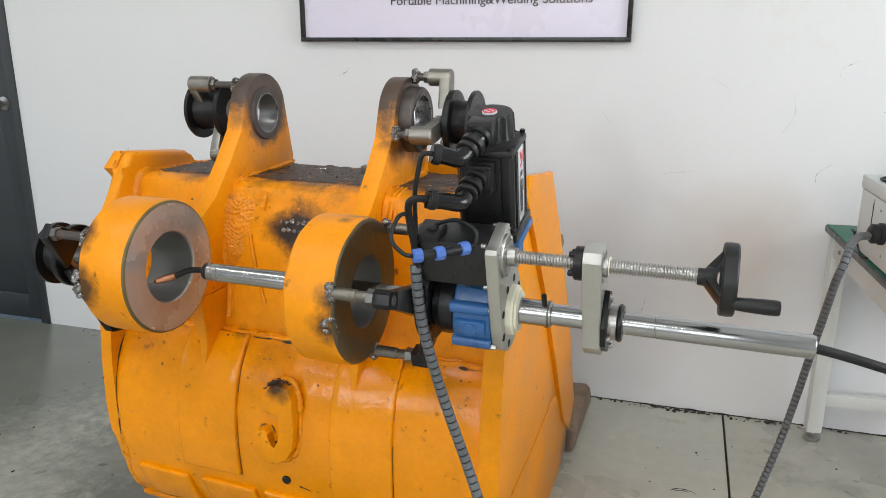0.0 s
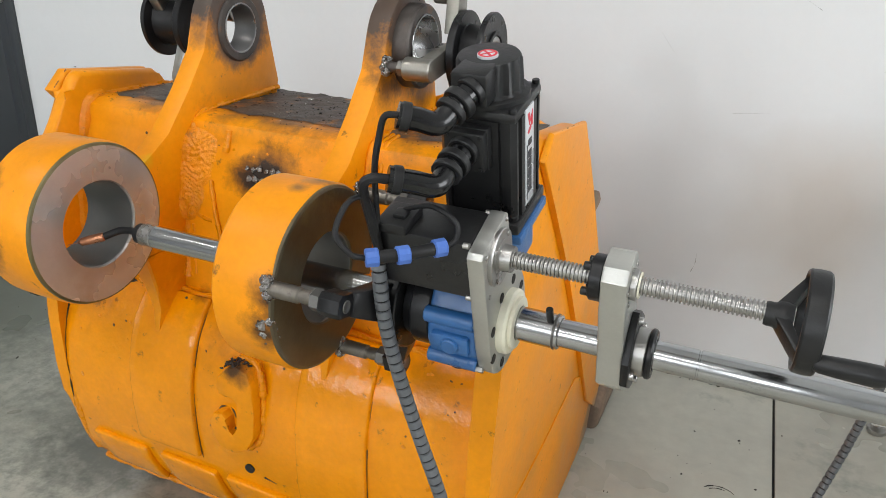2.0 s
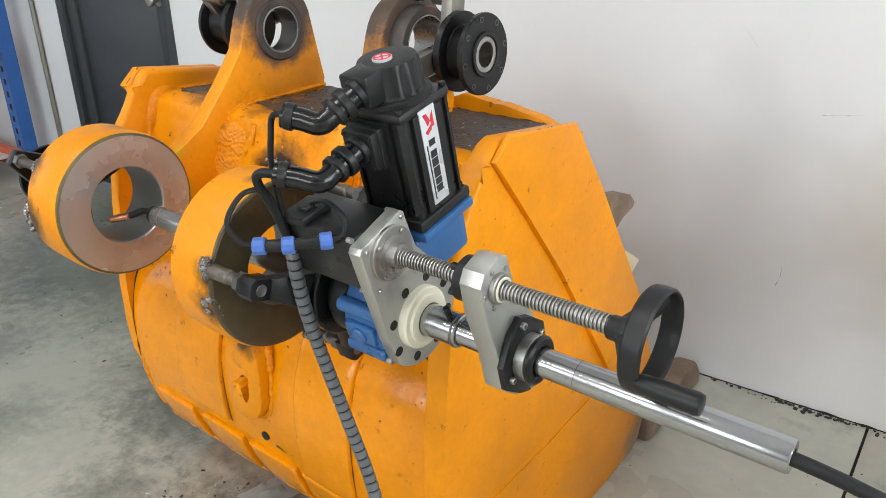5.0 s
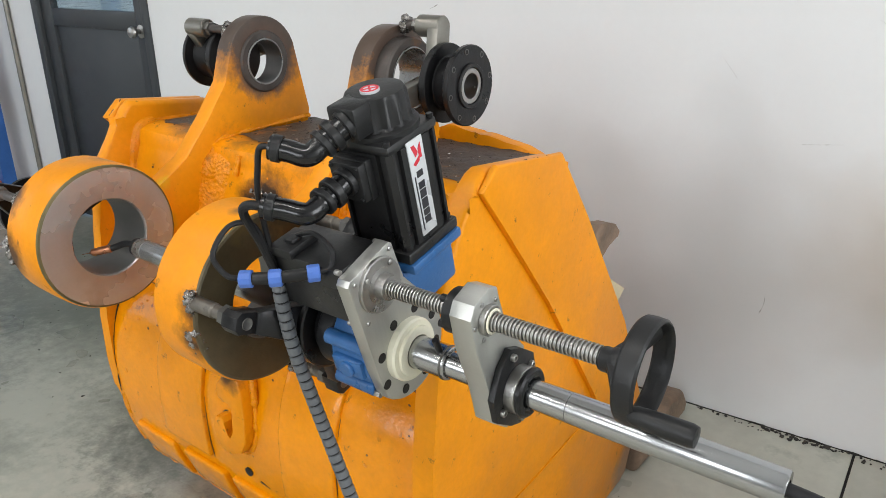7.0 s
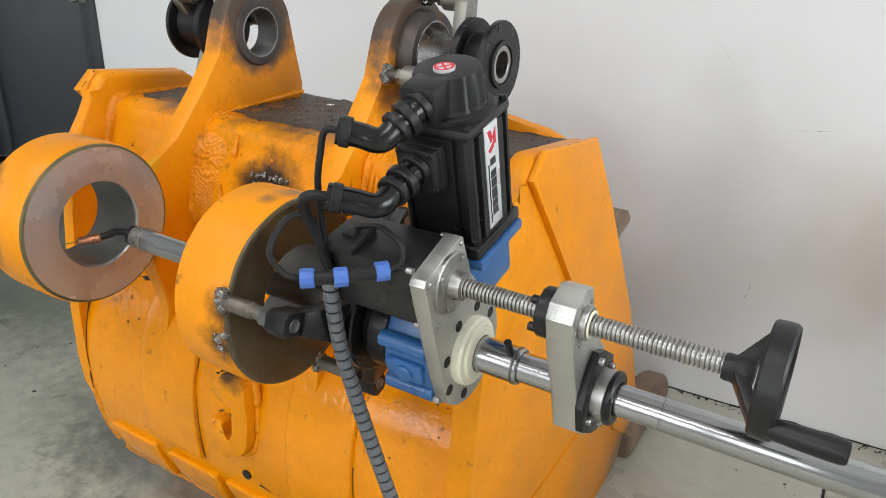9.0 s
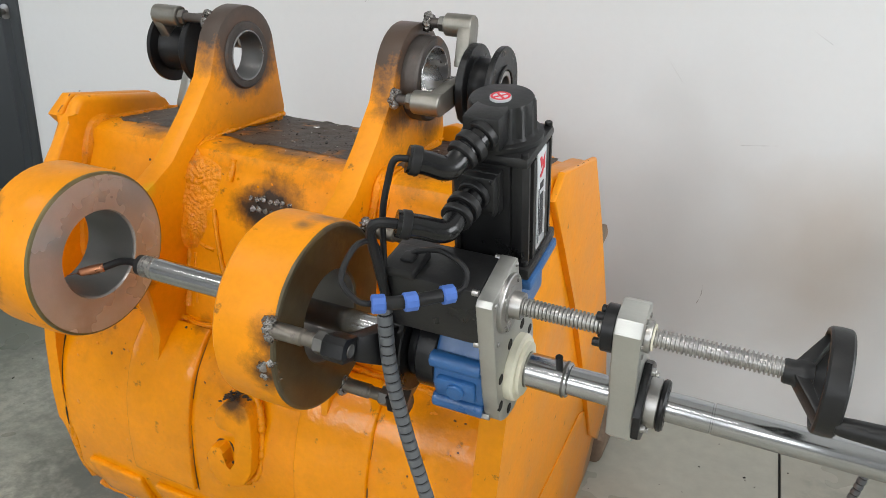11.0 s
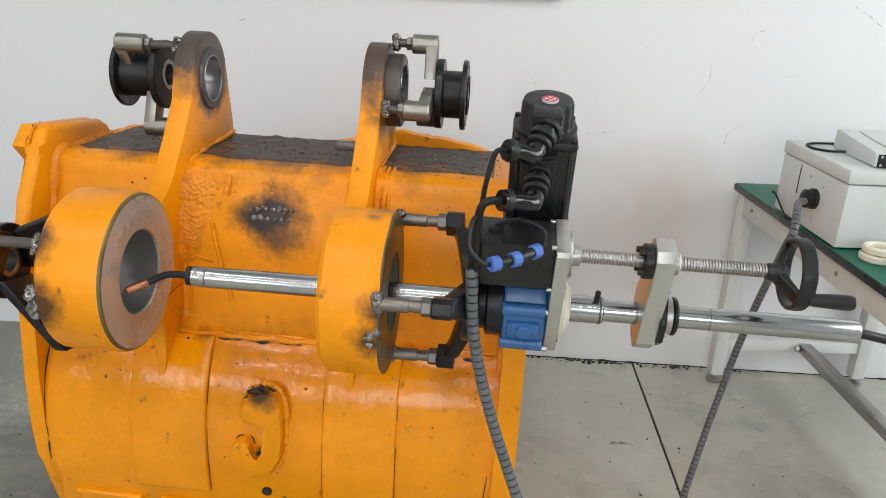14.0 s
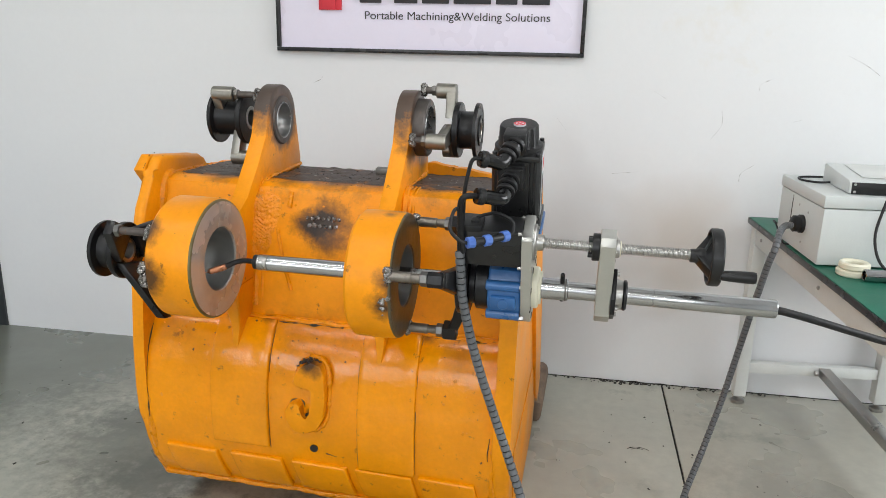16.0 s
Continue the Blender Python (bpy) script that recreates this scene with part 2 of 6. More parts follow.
M_RACKRED = mat("orange_red_beam_enamel", (0.62, 0.13, 0.07), 0.45, 0, 0.12, 6, 90, 0.03)
M_PAPER = mat("crumpled_white_paper", (0.55, 0.55, 0.53), 0.7, 0, 0.1, 14, 80, 0.1, spot=(0.3, 0.3, 0.28), spot_amount=0.1)
M_CHIP = mat("bright_steel_chips", (0.55, 0.54, 0.52), 0.25, 1.0, 0.3, 60, 200, 0.05)
M_DEBRIS = mat("black_shop_dirt", (0.035, 0.03, 0.026), 0.8, 0, 0.5, 30, 90, 0.2)
M_BROWN = mat("brown_line_and_chip", (0.10, 0.045, 0.012), 0.75, 0, 0.5, 40, 110, 0.1)
M_STUD = mat("dull_turned_steel", (0.20, 0.18, 0.155), 0.38, 0.85, 0.3, 18, 90, 0.03, spot=(0.07, 0.055, 0.045), spot_amount=0.15, spot_scale=25)
M_SCUFF = mat("grey_scuff", (0.36, 0.35, 0.34), 0.8, 0, 0.3, 60, 200, 0.0)
M_CARD = mat("cream_card", (0.70, 0.62, 0.42), 0.7, 0, 0.08, 20, 90, 0.03)
M_GLASS = bpy.data.materials.new("clear_window_glass")
M_GLASS.use_nodes = True
gb = M_GLASS.node_tree.nodes["Principled BSDF"]
gb.inputs["Transmission Weight"].default_value, gb.inputs["Roughness"].default_value = 1.0, 0.02
gb.inputs["Base Color"].default_value = (0.85, 0.93, 0.92, 1)

# ---------- mesh helpers ----------


def finish(bm, angle=32):
    bmesh.ops.recalc_face_normals(bm, faces=bm.faces)
    for f in bm.faces:
        f.smooth = True
    lim = radians(angle)
    for e in bm.edges:
        e.smooth = len(e.link_faces) == 2 and e.calc_face_angle(0) < lim


def part(name, bm, material, parent=None, label="", angle=32):
    finish(bm, angle)
    me = bpy.data.meshes.new(name)
    bm.to_mesh(me)
    bm.free()
    me.materials.append(material)
    ob = new(name, me)
    if parent is not None:
        ob.parent = parent
    if label:
        ob["label"] = label
    return ob


def thing(name, m, label, category, group="", kind=""):
    ob = new(name)
    ob.empty_display_size = 0.05
    ob.matrix_world = m
    return tagged(ob, label, category, group, kind)


def box(bm, x0, x1, y0, y1, z0, z1, bevel=0.0, m=None, seg=2):
    r = bmesh.ops.create_cube(bm, size=1.0)
    vs = r["verts"]
    bmesh.ops.transform(bm, matrix=Matrix.Translation(((x0 + x1) / 2, (y0 + y1) / 2, (z0 + z1) / 2)) @ Matrix.Diagonal((abs(x1 - x0), abs(y1 - y0), abs(z1 - z0), 1)), verts=vs)
    if bevel:
        es = list({e for v in vs for e in v.link_edges})
        g = bmesh.ops.bevel(bm, geom=es, offset=bevel, segments=seg, affect="EDGES", profile=0.5)
        vs = list({v for f in g["faces"] for v in f.verts} | {v for v in vs if v.is_valid})
    if m is not None:
        bmesh.ops.transform(bm, matrix=m, verts=vs)
    return bm


def axis_matrix(p0, p1):
    p0, p1 = Vector(p0), Vector(p1)
    q = (p1 - p0).to_track_quat("Z", "Y")
    return Matrix.Translation(p0) @ q.to_matrix().to_4x4()


def lathe(bm, p0, p1, prof, seg=32, cap0=True, cap1=True):
    """Turns (radius, share of the way from p0 to p1 in metres) round the axis p0-p1."""
    m = axis_matrix(p0, p1)
    rings = []
    for r, h in prof:
        rings.append([bm.verts.new(m @ Vector((r * math.cos(2 * math.pi * i / seg), r * math.sin(2 * math.pi * i / seg), h))) for i in range(seg)])
    for a, b in zip(rings, rings[1:]):
        for i in range(seg):
            bm.faces.new((a[i], a[(i + 1) % seg], b[(i + 1) % seg], b[i]))
    if cap0:
        bm.faces.new(rings[0])
    if cap1:
        bm.faces.new(rings[-1])
    return bm


def cyl(bm, p0, p1, r, seg=24, ch=0.0):
    d = (Vector(p1) - Vector(p0)).length
    prof = [(r - ch, 0), (r, ch), (r, d - ch), (r - ch, d)] if ch else [(r, 0), (r, d)]
    return lathe(bm, p0, p1, prof, seg)


def tube(bm, p0, p1, ro, ri, seg=40, ch=0.002):
    """A bored cylinder, open right through."""
    d = (Vector(p1) - Vector(p0)).length
    prof = [(ri, ch), (ri + ch, 0), (ro - ch, 0), (ro, ch), (ro, d - ch), (ro - ch, d), (ri + ch, d), (ri, d - ch), (ri, ch)]
    return lathe(bm, p0, p1, prof, seg, False, False)


def prism(bm, poly, a0, a1, axis="x", bevel=0.0, seg=2, holes=()):
    """Extrudes a flat outline along an axis. Outline in (y, z), (x, z) or (x, y)."""
    def put(u, v, a):
        return Vector((a, u, v)) if axis == "x" else Vector((u, a, v)) if axis == "y" else Vector((u, v, a))
    if holes:
        # flat faces round the holes by a constrained triangulation
        loops = [list(poly)] + [[(cx + r * math.cos(2 * math.pi * i / n), cy + r * math.sin(2 * math.pi * i / n)) for i in range(n)] for cx, cy, r, n in holes]
        pts, edges = [], []
        for lp in loops:
            k = len(pts)
            pts += [Vector(p) for p in lp]
            edges += [(k + i, k + (i + 1) % len(lp)) for i in range(len(lp))]
        lo, hi = [bm.verts.new(put(*p, a0)) for p in pts], [bm.verts.new(put(*p, a1)) for p in pts]
        out = geometry.delaunay_2d_cdt(pts, edges, [], 0, 1e-6)
        near = [min(range(len(pts)), key=lambda i: (pts[i] - v).length) for v in out[0]]
        for f in out[2]:
            c = sum((out[0][i] for i in f), Vector((0, 0))) / len(f)
            inside = False
            for p, q in zip(poly, list(poly[1:]) + [poly[0]]):
                if (p[1] > c.y) != (q[1] > c.y) and c.x < (q[0] - p[0]) * (c.y - p[1]) / (q[1] - p[1]) + p[0]:
                    inside = not inside
            if inside and all((c - Vector((h[0], h[1]))).length > h[2] * 0.99 for h in holes):
                bm.faces.new([lo[near[i]] for i in f])
                bm.faces.new([hi[near[i]] for i in reversed(f)])
        for i, j in edges:
            bm.faces.new((lo[i], lo[j], hi[j], hi[i]))
        bmesh.ops.recalc_face_normals(bm, faces=bm.faces)
        if bevel:
            bmesh.ops.bevel(bm, geom=[e for e in bm.edges if e.calc_face_angle(0) > 0.9], offset=bevel, segments=seg, affect="EDGES", profile=0.5)
        return
    path = list(poly)
    lo = [bm.verts.new(put(u, v, a0)) for u, v in path]
    hi = [bm.verts.new(put(u, v, a1)) for u, v in path]
    n = len(path)
    f0, f1 = bm.faces.new(lo), bm.faces.new(hi)
    for i in range(n):
        if (lo[i].co - lo[(i + 1) % n].co).length > 1e-6:
            bm.faces.new((lo[i], lo[(i + 1) % n], hi[(i + 1) % n], hi[i]))
    if bevel:
        es = list(set(f0.edges) | set(f1.edges))
        bmesh.ops.bevel(bm, geom=es, offset=bevel, segments=seg, affect="EDGES", profile=0.5)
    return bm


def smooth_path(pts, per=8):
    P = [Vector(p) for p in pts]
    P = [P[0] * 2 - P[1]] + P + [P[-1] * 2 - P[-2]]
    out = []
    for i in range(1, len(P) - 2):
        a, b, c, d = P[i - 1:i + 3]
        for k in range(per):
            t = k / per
            out.append(0.5 * ((2 * b) + (c - a) * t + (2 * a - 5 * b + 4 * c - d) * t * t + (3 * b - a - 3 * c + d) * t ** 3))
    return out + [P[-2]]


def sweep(bm, pts, r, seg=12, caps=True):
    """A round cable along points; r is a number or a list of one radius a point."""
    n = len(pts)
    rad = r if isinstance(r, list) else [r] * n
    t0 = (pts[1] - pts[0]).normalized()
    up = t0.orthogonal().normalized()
    rings = []
    for i in range(n):
        t = (pts[min(i + 1, n - 1)] - pts[max(i - 1, 0)]).normalized()
        up = (up - t * up.dot(t)).normalized()
        side = t.cross(up)
        rings.append([bm.verts.new(pts[i] + rad[i] * (up * math.cos(2 * math.pi * k / seg) + side * math.sin(2 * math.pi * k / seg))) for k in range(seg)])
    for a, b in zip(rings, rings[1:]):
        for k in range(seg):
            bm.faces.new((a[k], a[(k + 1) % seg], b[(k + 1) % seg], b[k]))
    if caps:
        bm.faces.new(rings[0])
        bm.faces.new(rings[-1])
    return bm


def resample(pts, step):
    out, acc = [pts[0].copy()], 0.0
    for a, b in zip(pts, pts[1:]):
        d = (b - a).length
        while acc + d >= step:
            k = (step - acc) / d
            a = a.lerp(b, k)
            out.append(a.copy())
            d, acc = (b - a).length, 0.0
        acc += d
    return out


def rough_up(bm, amount, scale, verts=None):
    for v in verts or bm.verts:
        v.co += noise.noise_vector(v.co * scale) * amount


def hexagon(bm, p0, p1, r):
    return lathe(bm, p0, p1, [(r * 0.9, 0), (r, 0.0015), (r, (Vector(p1) - Vector(p0)).length - 0.0015), (r * 0.9, (Vector(p1) - Vector(p0)).length)], 6)


def arc(cx, cy, r, a0, a1, n):
    return [(cx + r * math.cos(radians(a0 + (a1 - a0) * i / n)), cy + r * math.sin(radians(a0 + (a1 - a0) * i / n))) for i in range(n + 1)]


def weld_lump(bm, c, r):
    q = bmesh.ops.create_icosphere(bm, subdivisions=3, radius=r)
    off = Vector(c) * 91
    for v in q["verts"]:
        d = v.co.normalized()
        v.co = d * r * (0.92 + 0.42 * noise.noise(d * 2.2 + off) + 0.22 * noise.noise(d * 6 + off) + 0.08 * noise.noise(d * 15 + off)) + Vector(c)


BM = bmesh.new
RIG = pose(0, 1.5403, 0.8989, 0, 0.506, -1.698)

# ---------- the room ----------
XL, XR, YF, CEIL = -6.9, 3.2, -3.9, 3.9
# floor: two slabs with an open joint between
floor = thing("floor", Matrix(), "worn grey-green sealed concrete floor with dark stains", "floor", kind="structure")
JX = 0.146
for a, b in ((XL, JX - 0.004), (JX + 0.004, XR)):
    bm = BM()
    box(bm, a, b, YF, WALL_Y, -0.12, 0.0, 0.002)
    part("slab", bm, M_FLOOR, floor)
bm = BM()
box(bm, JX - 0.0038, JX + 0.0038, YF, WALL_Y, -0.1, -0.006)
part("joint", bm, M_JOINT, floor, "dirt-filled dark expansion joint")
DX0, DX1, DZ = -4.12, -3.075, 2.12
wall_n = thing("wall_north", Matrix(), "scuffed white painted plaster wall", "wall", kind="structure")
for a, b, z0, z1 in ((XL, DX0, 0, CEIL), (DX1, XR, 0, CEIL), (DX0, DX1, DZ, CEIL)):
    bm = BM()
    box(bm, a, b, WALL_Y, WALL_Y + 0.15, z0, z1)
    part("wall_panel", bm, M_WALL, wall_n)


# walls out of view, added to close the room, with openings for the lamps
def plain_wall(name, holes, along, at, lo, hi, t):
    w = thing(name, Matrix(), "unseen plain white painted wall added to close the room", "wall", kind="structure")
    cuts = sorted(holes)
    spans, x = [], lo
    for a, b, z0, z1 in cuts:
        spans += [(x, a, 0, CEIL), (a, b, 0, z0), (a, b, z1, CEIL)]
        x = b
    spans.append((x, hi, 0, CEIL))
    for a, b, z0, z1 in spans:
        bm = BM()
        if along == "x":
            box(bm, a, b, at, at + t, z0, z1)
        else:
            box(bm, at, at + t, a, b, z0, z1)
        part("wall_panel", bm, M_WALL, w)


plain_wall("wall_south", [(lx - 0.65, lx + 0.65, 1.5, 3.1) for lx in (-3.3, -1.2, 0.9)], "x", YF - 0.15, XL, XR, 0.15)
plain_wall("wall_west", [(-2.4, 1.2, 1.2, 3.4)], "y", XL - 0.15, YF, WALL_Y, 0.15)
plain_wall("wall_east", [(0.3, 2.3, 1.2, 3.0)], "y", XR, YF, WALL_Y, 0.15)
# ceiling out of view, added to shut the room from above
bm = BM()
box(bm, XL - 0.15, XR + 0.15, YF - 0.15, WALL_Y + 0.15, CEIL, CEIL + 0.12)
tagged(part("ceiling", bm, M_CEIL), "unseen pale painted ceiling added to close the room", "ceiling", kind="structure")
# unseen ground added outside the wall openings
bm = BM()
box(bm, -60, 60, -60, 60, -0.3, -0.14)
tagged(part("ground", bm, M_FLOOR), "unseen grey concrete ground added outside the walls", "ground", kind="structure")

# ---------- excavator bucket ----------
bucket = thing("excavator_bucket", RIG, "orange-painted steel excavator bucket with chipped paint, standing on the concrete floor", "bucket")
XA, XB = -1.473, -0.452


def offset_profile(pts, d):
    out = []
    for i, p in enumerate(pts):
        a, b = Vector(pts[max(i - 1, 0)]), Vector(pts[min(i + 1, len(pts) - 1)])
        t = (b - a).normalized()
        out.append((p[0] - t[1] * d, p[1] + t[0] * d))
    return out


def sheet(bm, pts, x0, x1, thick, nx, dent=0.0):
    """A bent plate: a profile in (y, z) drawn out along x, with a thickness to the inside."""
    inner = offset_profile(pts, thick)
    grid = []
    for i in range(nx + 1):
        x = x0 + (x1 - x0) * i / nx
        row = []
        for p in pts:
            v = Vector((x, *p))
            if dent:
                v += noise.noise_vector(v * 5.0) * dent + noise.noise_vector(v * 13.0) * dent * 0.5
                v.x = x
            row.append(bm.verts.new(v))
        row += [bm.verts.new((x, *p)) for p in reversed(inner)]
        grid.append(row)
    n = len(grid[0])
    for a, b in zip(grid, grid[1:]):
        for k in range(n):
            bm.faces.new((a[k], a[(k + 1) % n], b[(k + 1) % n], b[k]))
    bm.faces.new(grid[0])
    bm.faces.new(grid[-1])


def curve2(pts, per=6):
    return [(v.x, v.y) for v in smooth_path([(p[0], p[1], 0) for p in pts], per)]


LOWER = curve2([(0.225, -0.225), (0.185, -0.262), (0.150, -0.318), (0.128, -0.40), (0.124, -0.48), (0.128, -0.56), (0.140, -0.63), (0.163, -0.70), (0.205, -0.76), (0.262, -0.812), (0.335, -0.860), (0.44, -0.892), (0.62, -0.902), (1.02, -0.902)])
UPPER = [(0.63, 0.128), (0.60, 0.132), (0.33, 0.142), (0.305, 0.140), (0.285, 0.130), (0.278, 0.110)] + curve2([(0.278, 0.10), (0.262, 0.05), (0.245, -0.02), (0.232, -0.12), (0.226, -0.2), (0.228, -0.24)], 4)
bm = BM()
sheet(bm, LOWER, XA, XB, 0.02, 44, 0.003)
part("shell", bm, M_GLOSS, bucket, angle=50)
bm = BM()
sheet(bm, UPPER, XA, XB, 0.02, 40, 0.0)
part("cross_tube", bm, M_ORANGE, bucket, angle=40)
# crease weld between both
bm = BM()
sweep(bm, [Vector((x, 0.216 + 0.003 * math.sin(x * 90), -0.232 + 0.002 * math.sin(x * 57))) for x in np.linspace(XA, XB, 90)], [0.007 + 0.002 * noise.noise(Vector((x * 40, 0, 0))) for x in np.linspace(XA, XB, 90)], 8)
part("weld_bead", bm, M_WELD, bucket)
for x0, x1 in ((-1.44, -1.30), (-1.12, -0.90), (-0.86, -0.82), (-0.64, -0.50)):
    bm = BM()
    xs = np.linspace(x0, x1, 40)
    sweep(bm, [Vector((x, 0.2085 + 0.002 * math.sin(x * 90), -0.2375)) for x in xs], [0.0006 + 0.009 * max(0, noise.noise(Vector((x * 33, 4, 0)))) for x in xs], 6)
    part("dark_line", bm, M_DEBRIS, bucket, "black dirt caught in the weld crease")
# dirty top
bm = BM()
gx, gy = np.linspace(XA + 0.03, -0.505, 90), np.linspace(0.345, 0.625, 26)
vs = [[bm.verts.new((x, y + (0.030 * noise.noise(Vector((x * 9, 3, 1))) + 0.012 * noise.noise(Vector((x * 40, 3, 1))) if j == 0 else 0), 0.1432 - (y - 0.33) * 0.035 + (0 if j == 0 else 0.006) * max(0, noise.noise(Vector((x * 34, y * 34, 0)))))) for j, y in enumerate(gy)] for x in gx]
for a, b in zip(vs, vs[1:]):
    for k in range(len(a) - 1):
        bm.faces.new((a[k], b[k], b[k + 1], a[k + 1]))
part("grime_layer", bm, M_GRIME, bucket, "black oily swarf and grime on the top")
for count, low, high, skin, said in ((620, 0.0006, 0.0021, M_DEBRIS, "loose black scale and swarf"), (150, 0.0008, 0.0026, M_CHIP, "bright steel chips in the grime")):
    bm = BM()
    for i in range(count):
        x, y = random.uniform(XA + 0.02, -0.49), min(0.62, max(0.30, random.gauss(0.46, 0.10)))
        q = bmesh.ops.create_cube(bm, size=random.uniform(low, high) * (2.2 if random.random() < 0.06 else 1))
        bmesh.ops.transform(bm, matrix=Matrix.Translation((x, y, 0.1452 - (y - 0.33) * 0.035)) @ Matrix.Rotation(random.random() * 6, 4, "Z") @ Matrix.Rotation(random.uniform(-0.5, 0.5), 4, "X") @ Matrix.Diagonal((random.uniform(0.6, 3.0), random.uniform(0.4, 1.2), 0.5, 1)), verts=q["verts"])
    tagged(part("scale_flakes", bm, skin, bucket, said), kind="stuff")
bm = BM()
box(bm, -0.865, -0.815, 0.40, 0.425, 0.143, 0.162, 0.002, Matrix.Rotation(0.05, 4, "X"))
part("loose_block", bm, M_NUT, bucket, "small grey steel offcut")
# rear lip with a wavy torn edge
bm = BM()
LIP = ((XA, 0.13), (-1.37, 0.137), (-1.24, 0.120), (-1.10, 0.114), (-0.95, 0.122), (-0.82, 0.146), (-0.76, 0.166), (-0.66, 0.158), (-0.58, 0.146), (-0.52, 0.124), (-0.455, -0.02))
top = [(x, float(np.interp(x, [p[0] for p in LIP], [p[1] for p in LIP])) + 0.006 * noise.noise(Vector((x * 14, 0, 5))) + 0.003 * noise.noise(Vector((x * 45, 0, 5)))) for x in np.linspace(XA, -0.455, 90)]
prism(bm, [(XA, -0.06)] + top + [(-0.455, -0.06)], 0.628, 0.66, "y", 0.003)
part("rear_lip", bm, M_ORANGE, bucket)

SIDE = [(0.221, 0.155), (0.226, 0.167), (0.238, 0.180), (0.255, 0.192), (0.274, 0.199), (0.498, 0.174), (0.512, 0.160), (0.628, 0.010), (0.878, -0.33), (1.09, -0.71), (1.03, -0.885), (0.99, -0.902), (0.60, -0.902), (0.44, -0.893), (0.32, -0.857), (0.222, -0.787), (0.150, -0.70), (0.115, -0.62),
        (0.096, -0.53), (0.090, -0.45), (0.092, -0.33), (0.104, -0.2), (0.115, -0.1), (0.122, 0.0), (0.146, 0.07), (0.205, 0.145)]
OVER = [(0.233, 0.168), (0.276, 0.207), (0.505, 0.181), (0.636, 0.013), (0.885, -0.33), (1.095, -0.71), (1.035, -0.80), (0.90, -0.70), (0.722, -0.449), (0.479, -0.12), (0.334, 0.052)]
for x0, x1, o0, o1 in ((-0.458, -0.412, -0.413, -0.400), (-1.495, -1.462, -1.528, -1.494)):
    bm = BM()
    prism(bm, [(y + (0.03 * min(1, max(0, (0.29 - y) / 0.09)) if x0 < -1 else 0.014 if y < 0.2 else 0), z) if z > -0.6 or y < 0.2 else (y, z) for y, z in SIDE], x0, x1, "x", 0.014, 4)
    bmesh.ops.triangulate(bm, faces=[f for f in bm.faces if len(f.verts) > 6])
    sp = part("side_plate", bm, M_ORANGE, bucket, angle=45)
    bm = BM()
    prism(bm, [(y, z - (0.0075 if x0 < -1 and z > 0.1 else 0)) for y, z in OVER], o0, o1, "x", 0.009 if x0 < -1 else 0.005, 3)
    part("side_cutter", bm, M_ORANGE, sp)
    bm = BM()
    xin = x1 if x0 < -1 else x0
    edge = smooth_path([(xin, y, z) for y, z in ((0.56, 0.134), (0.42, 0.139), (0.335, 0.142), (0.302, 0.138), (0.281, 0.115), (0.264, 0.05), (0.246, -0.02), (0.233, -0.12), (0.228, -0.21), (0.178, -0.30), (0.141, -0.42), (0.136, -0.52), (0.146, -0.62), (0.176, -0.71))], 10)
    sweep(bm, edge, [(0.005 if p.y > 0.33 else 0.013) + 0.004 * noise.noise(p * 30) for p in edge], 8)
    part("weld_bead", bm, M_WELD, sp)
# lower ridge of the side wear plate
bm = BM()
prism(bm, [(0.215, -0.555), (0.30, -0.556), (0.50, -0.552), (0.74, -0.535), (0.92, -0.62), (0.98, -0.76), (0.90, -0.85), (0.62, -0.875), (0.46, -0.865), (0.34, -0.82), (0.26, -0.73)], -0.413, -0.409, "x", 0.0025, 2)
part("wear_plate", bm, M_ORANGE, bucket)

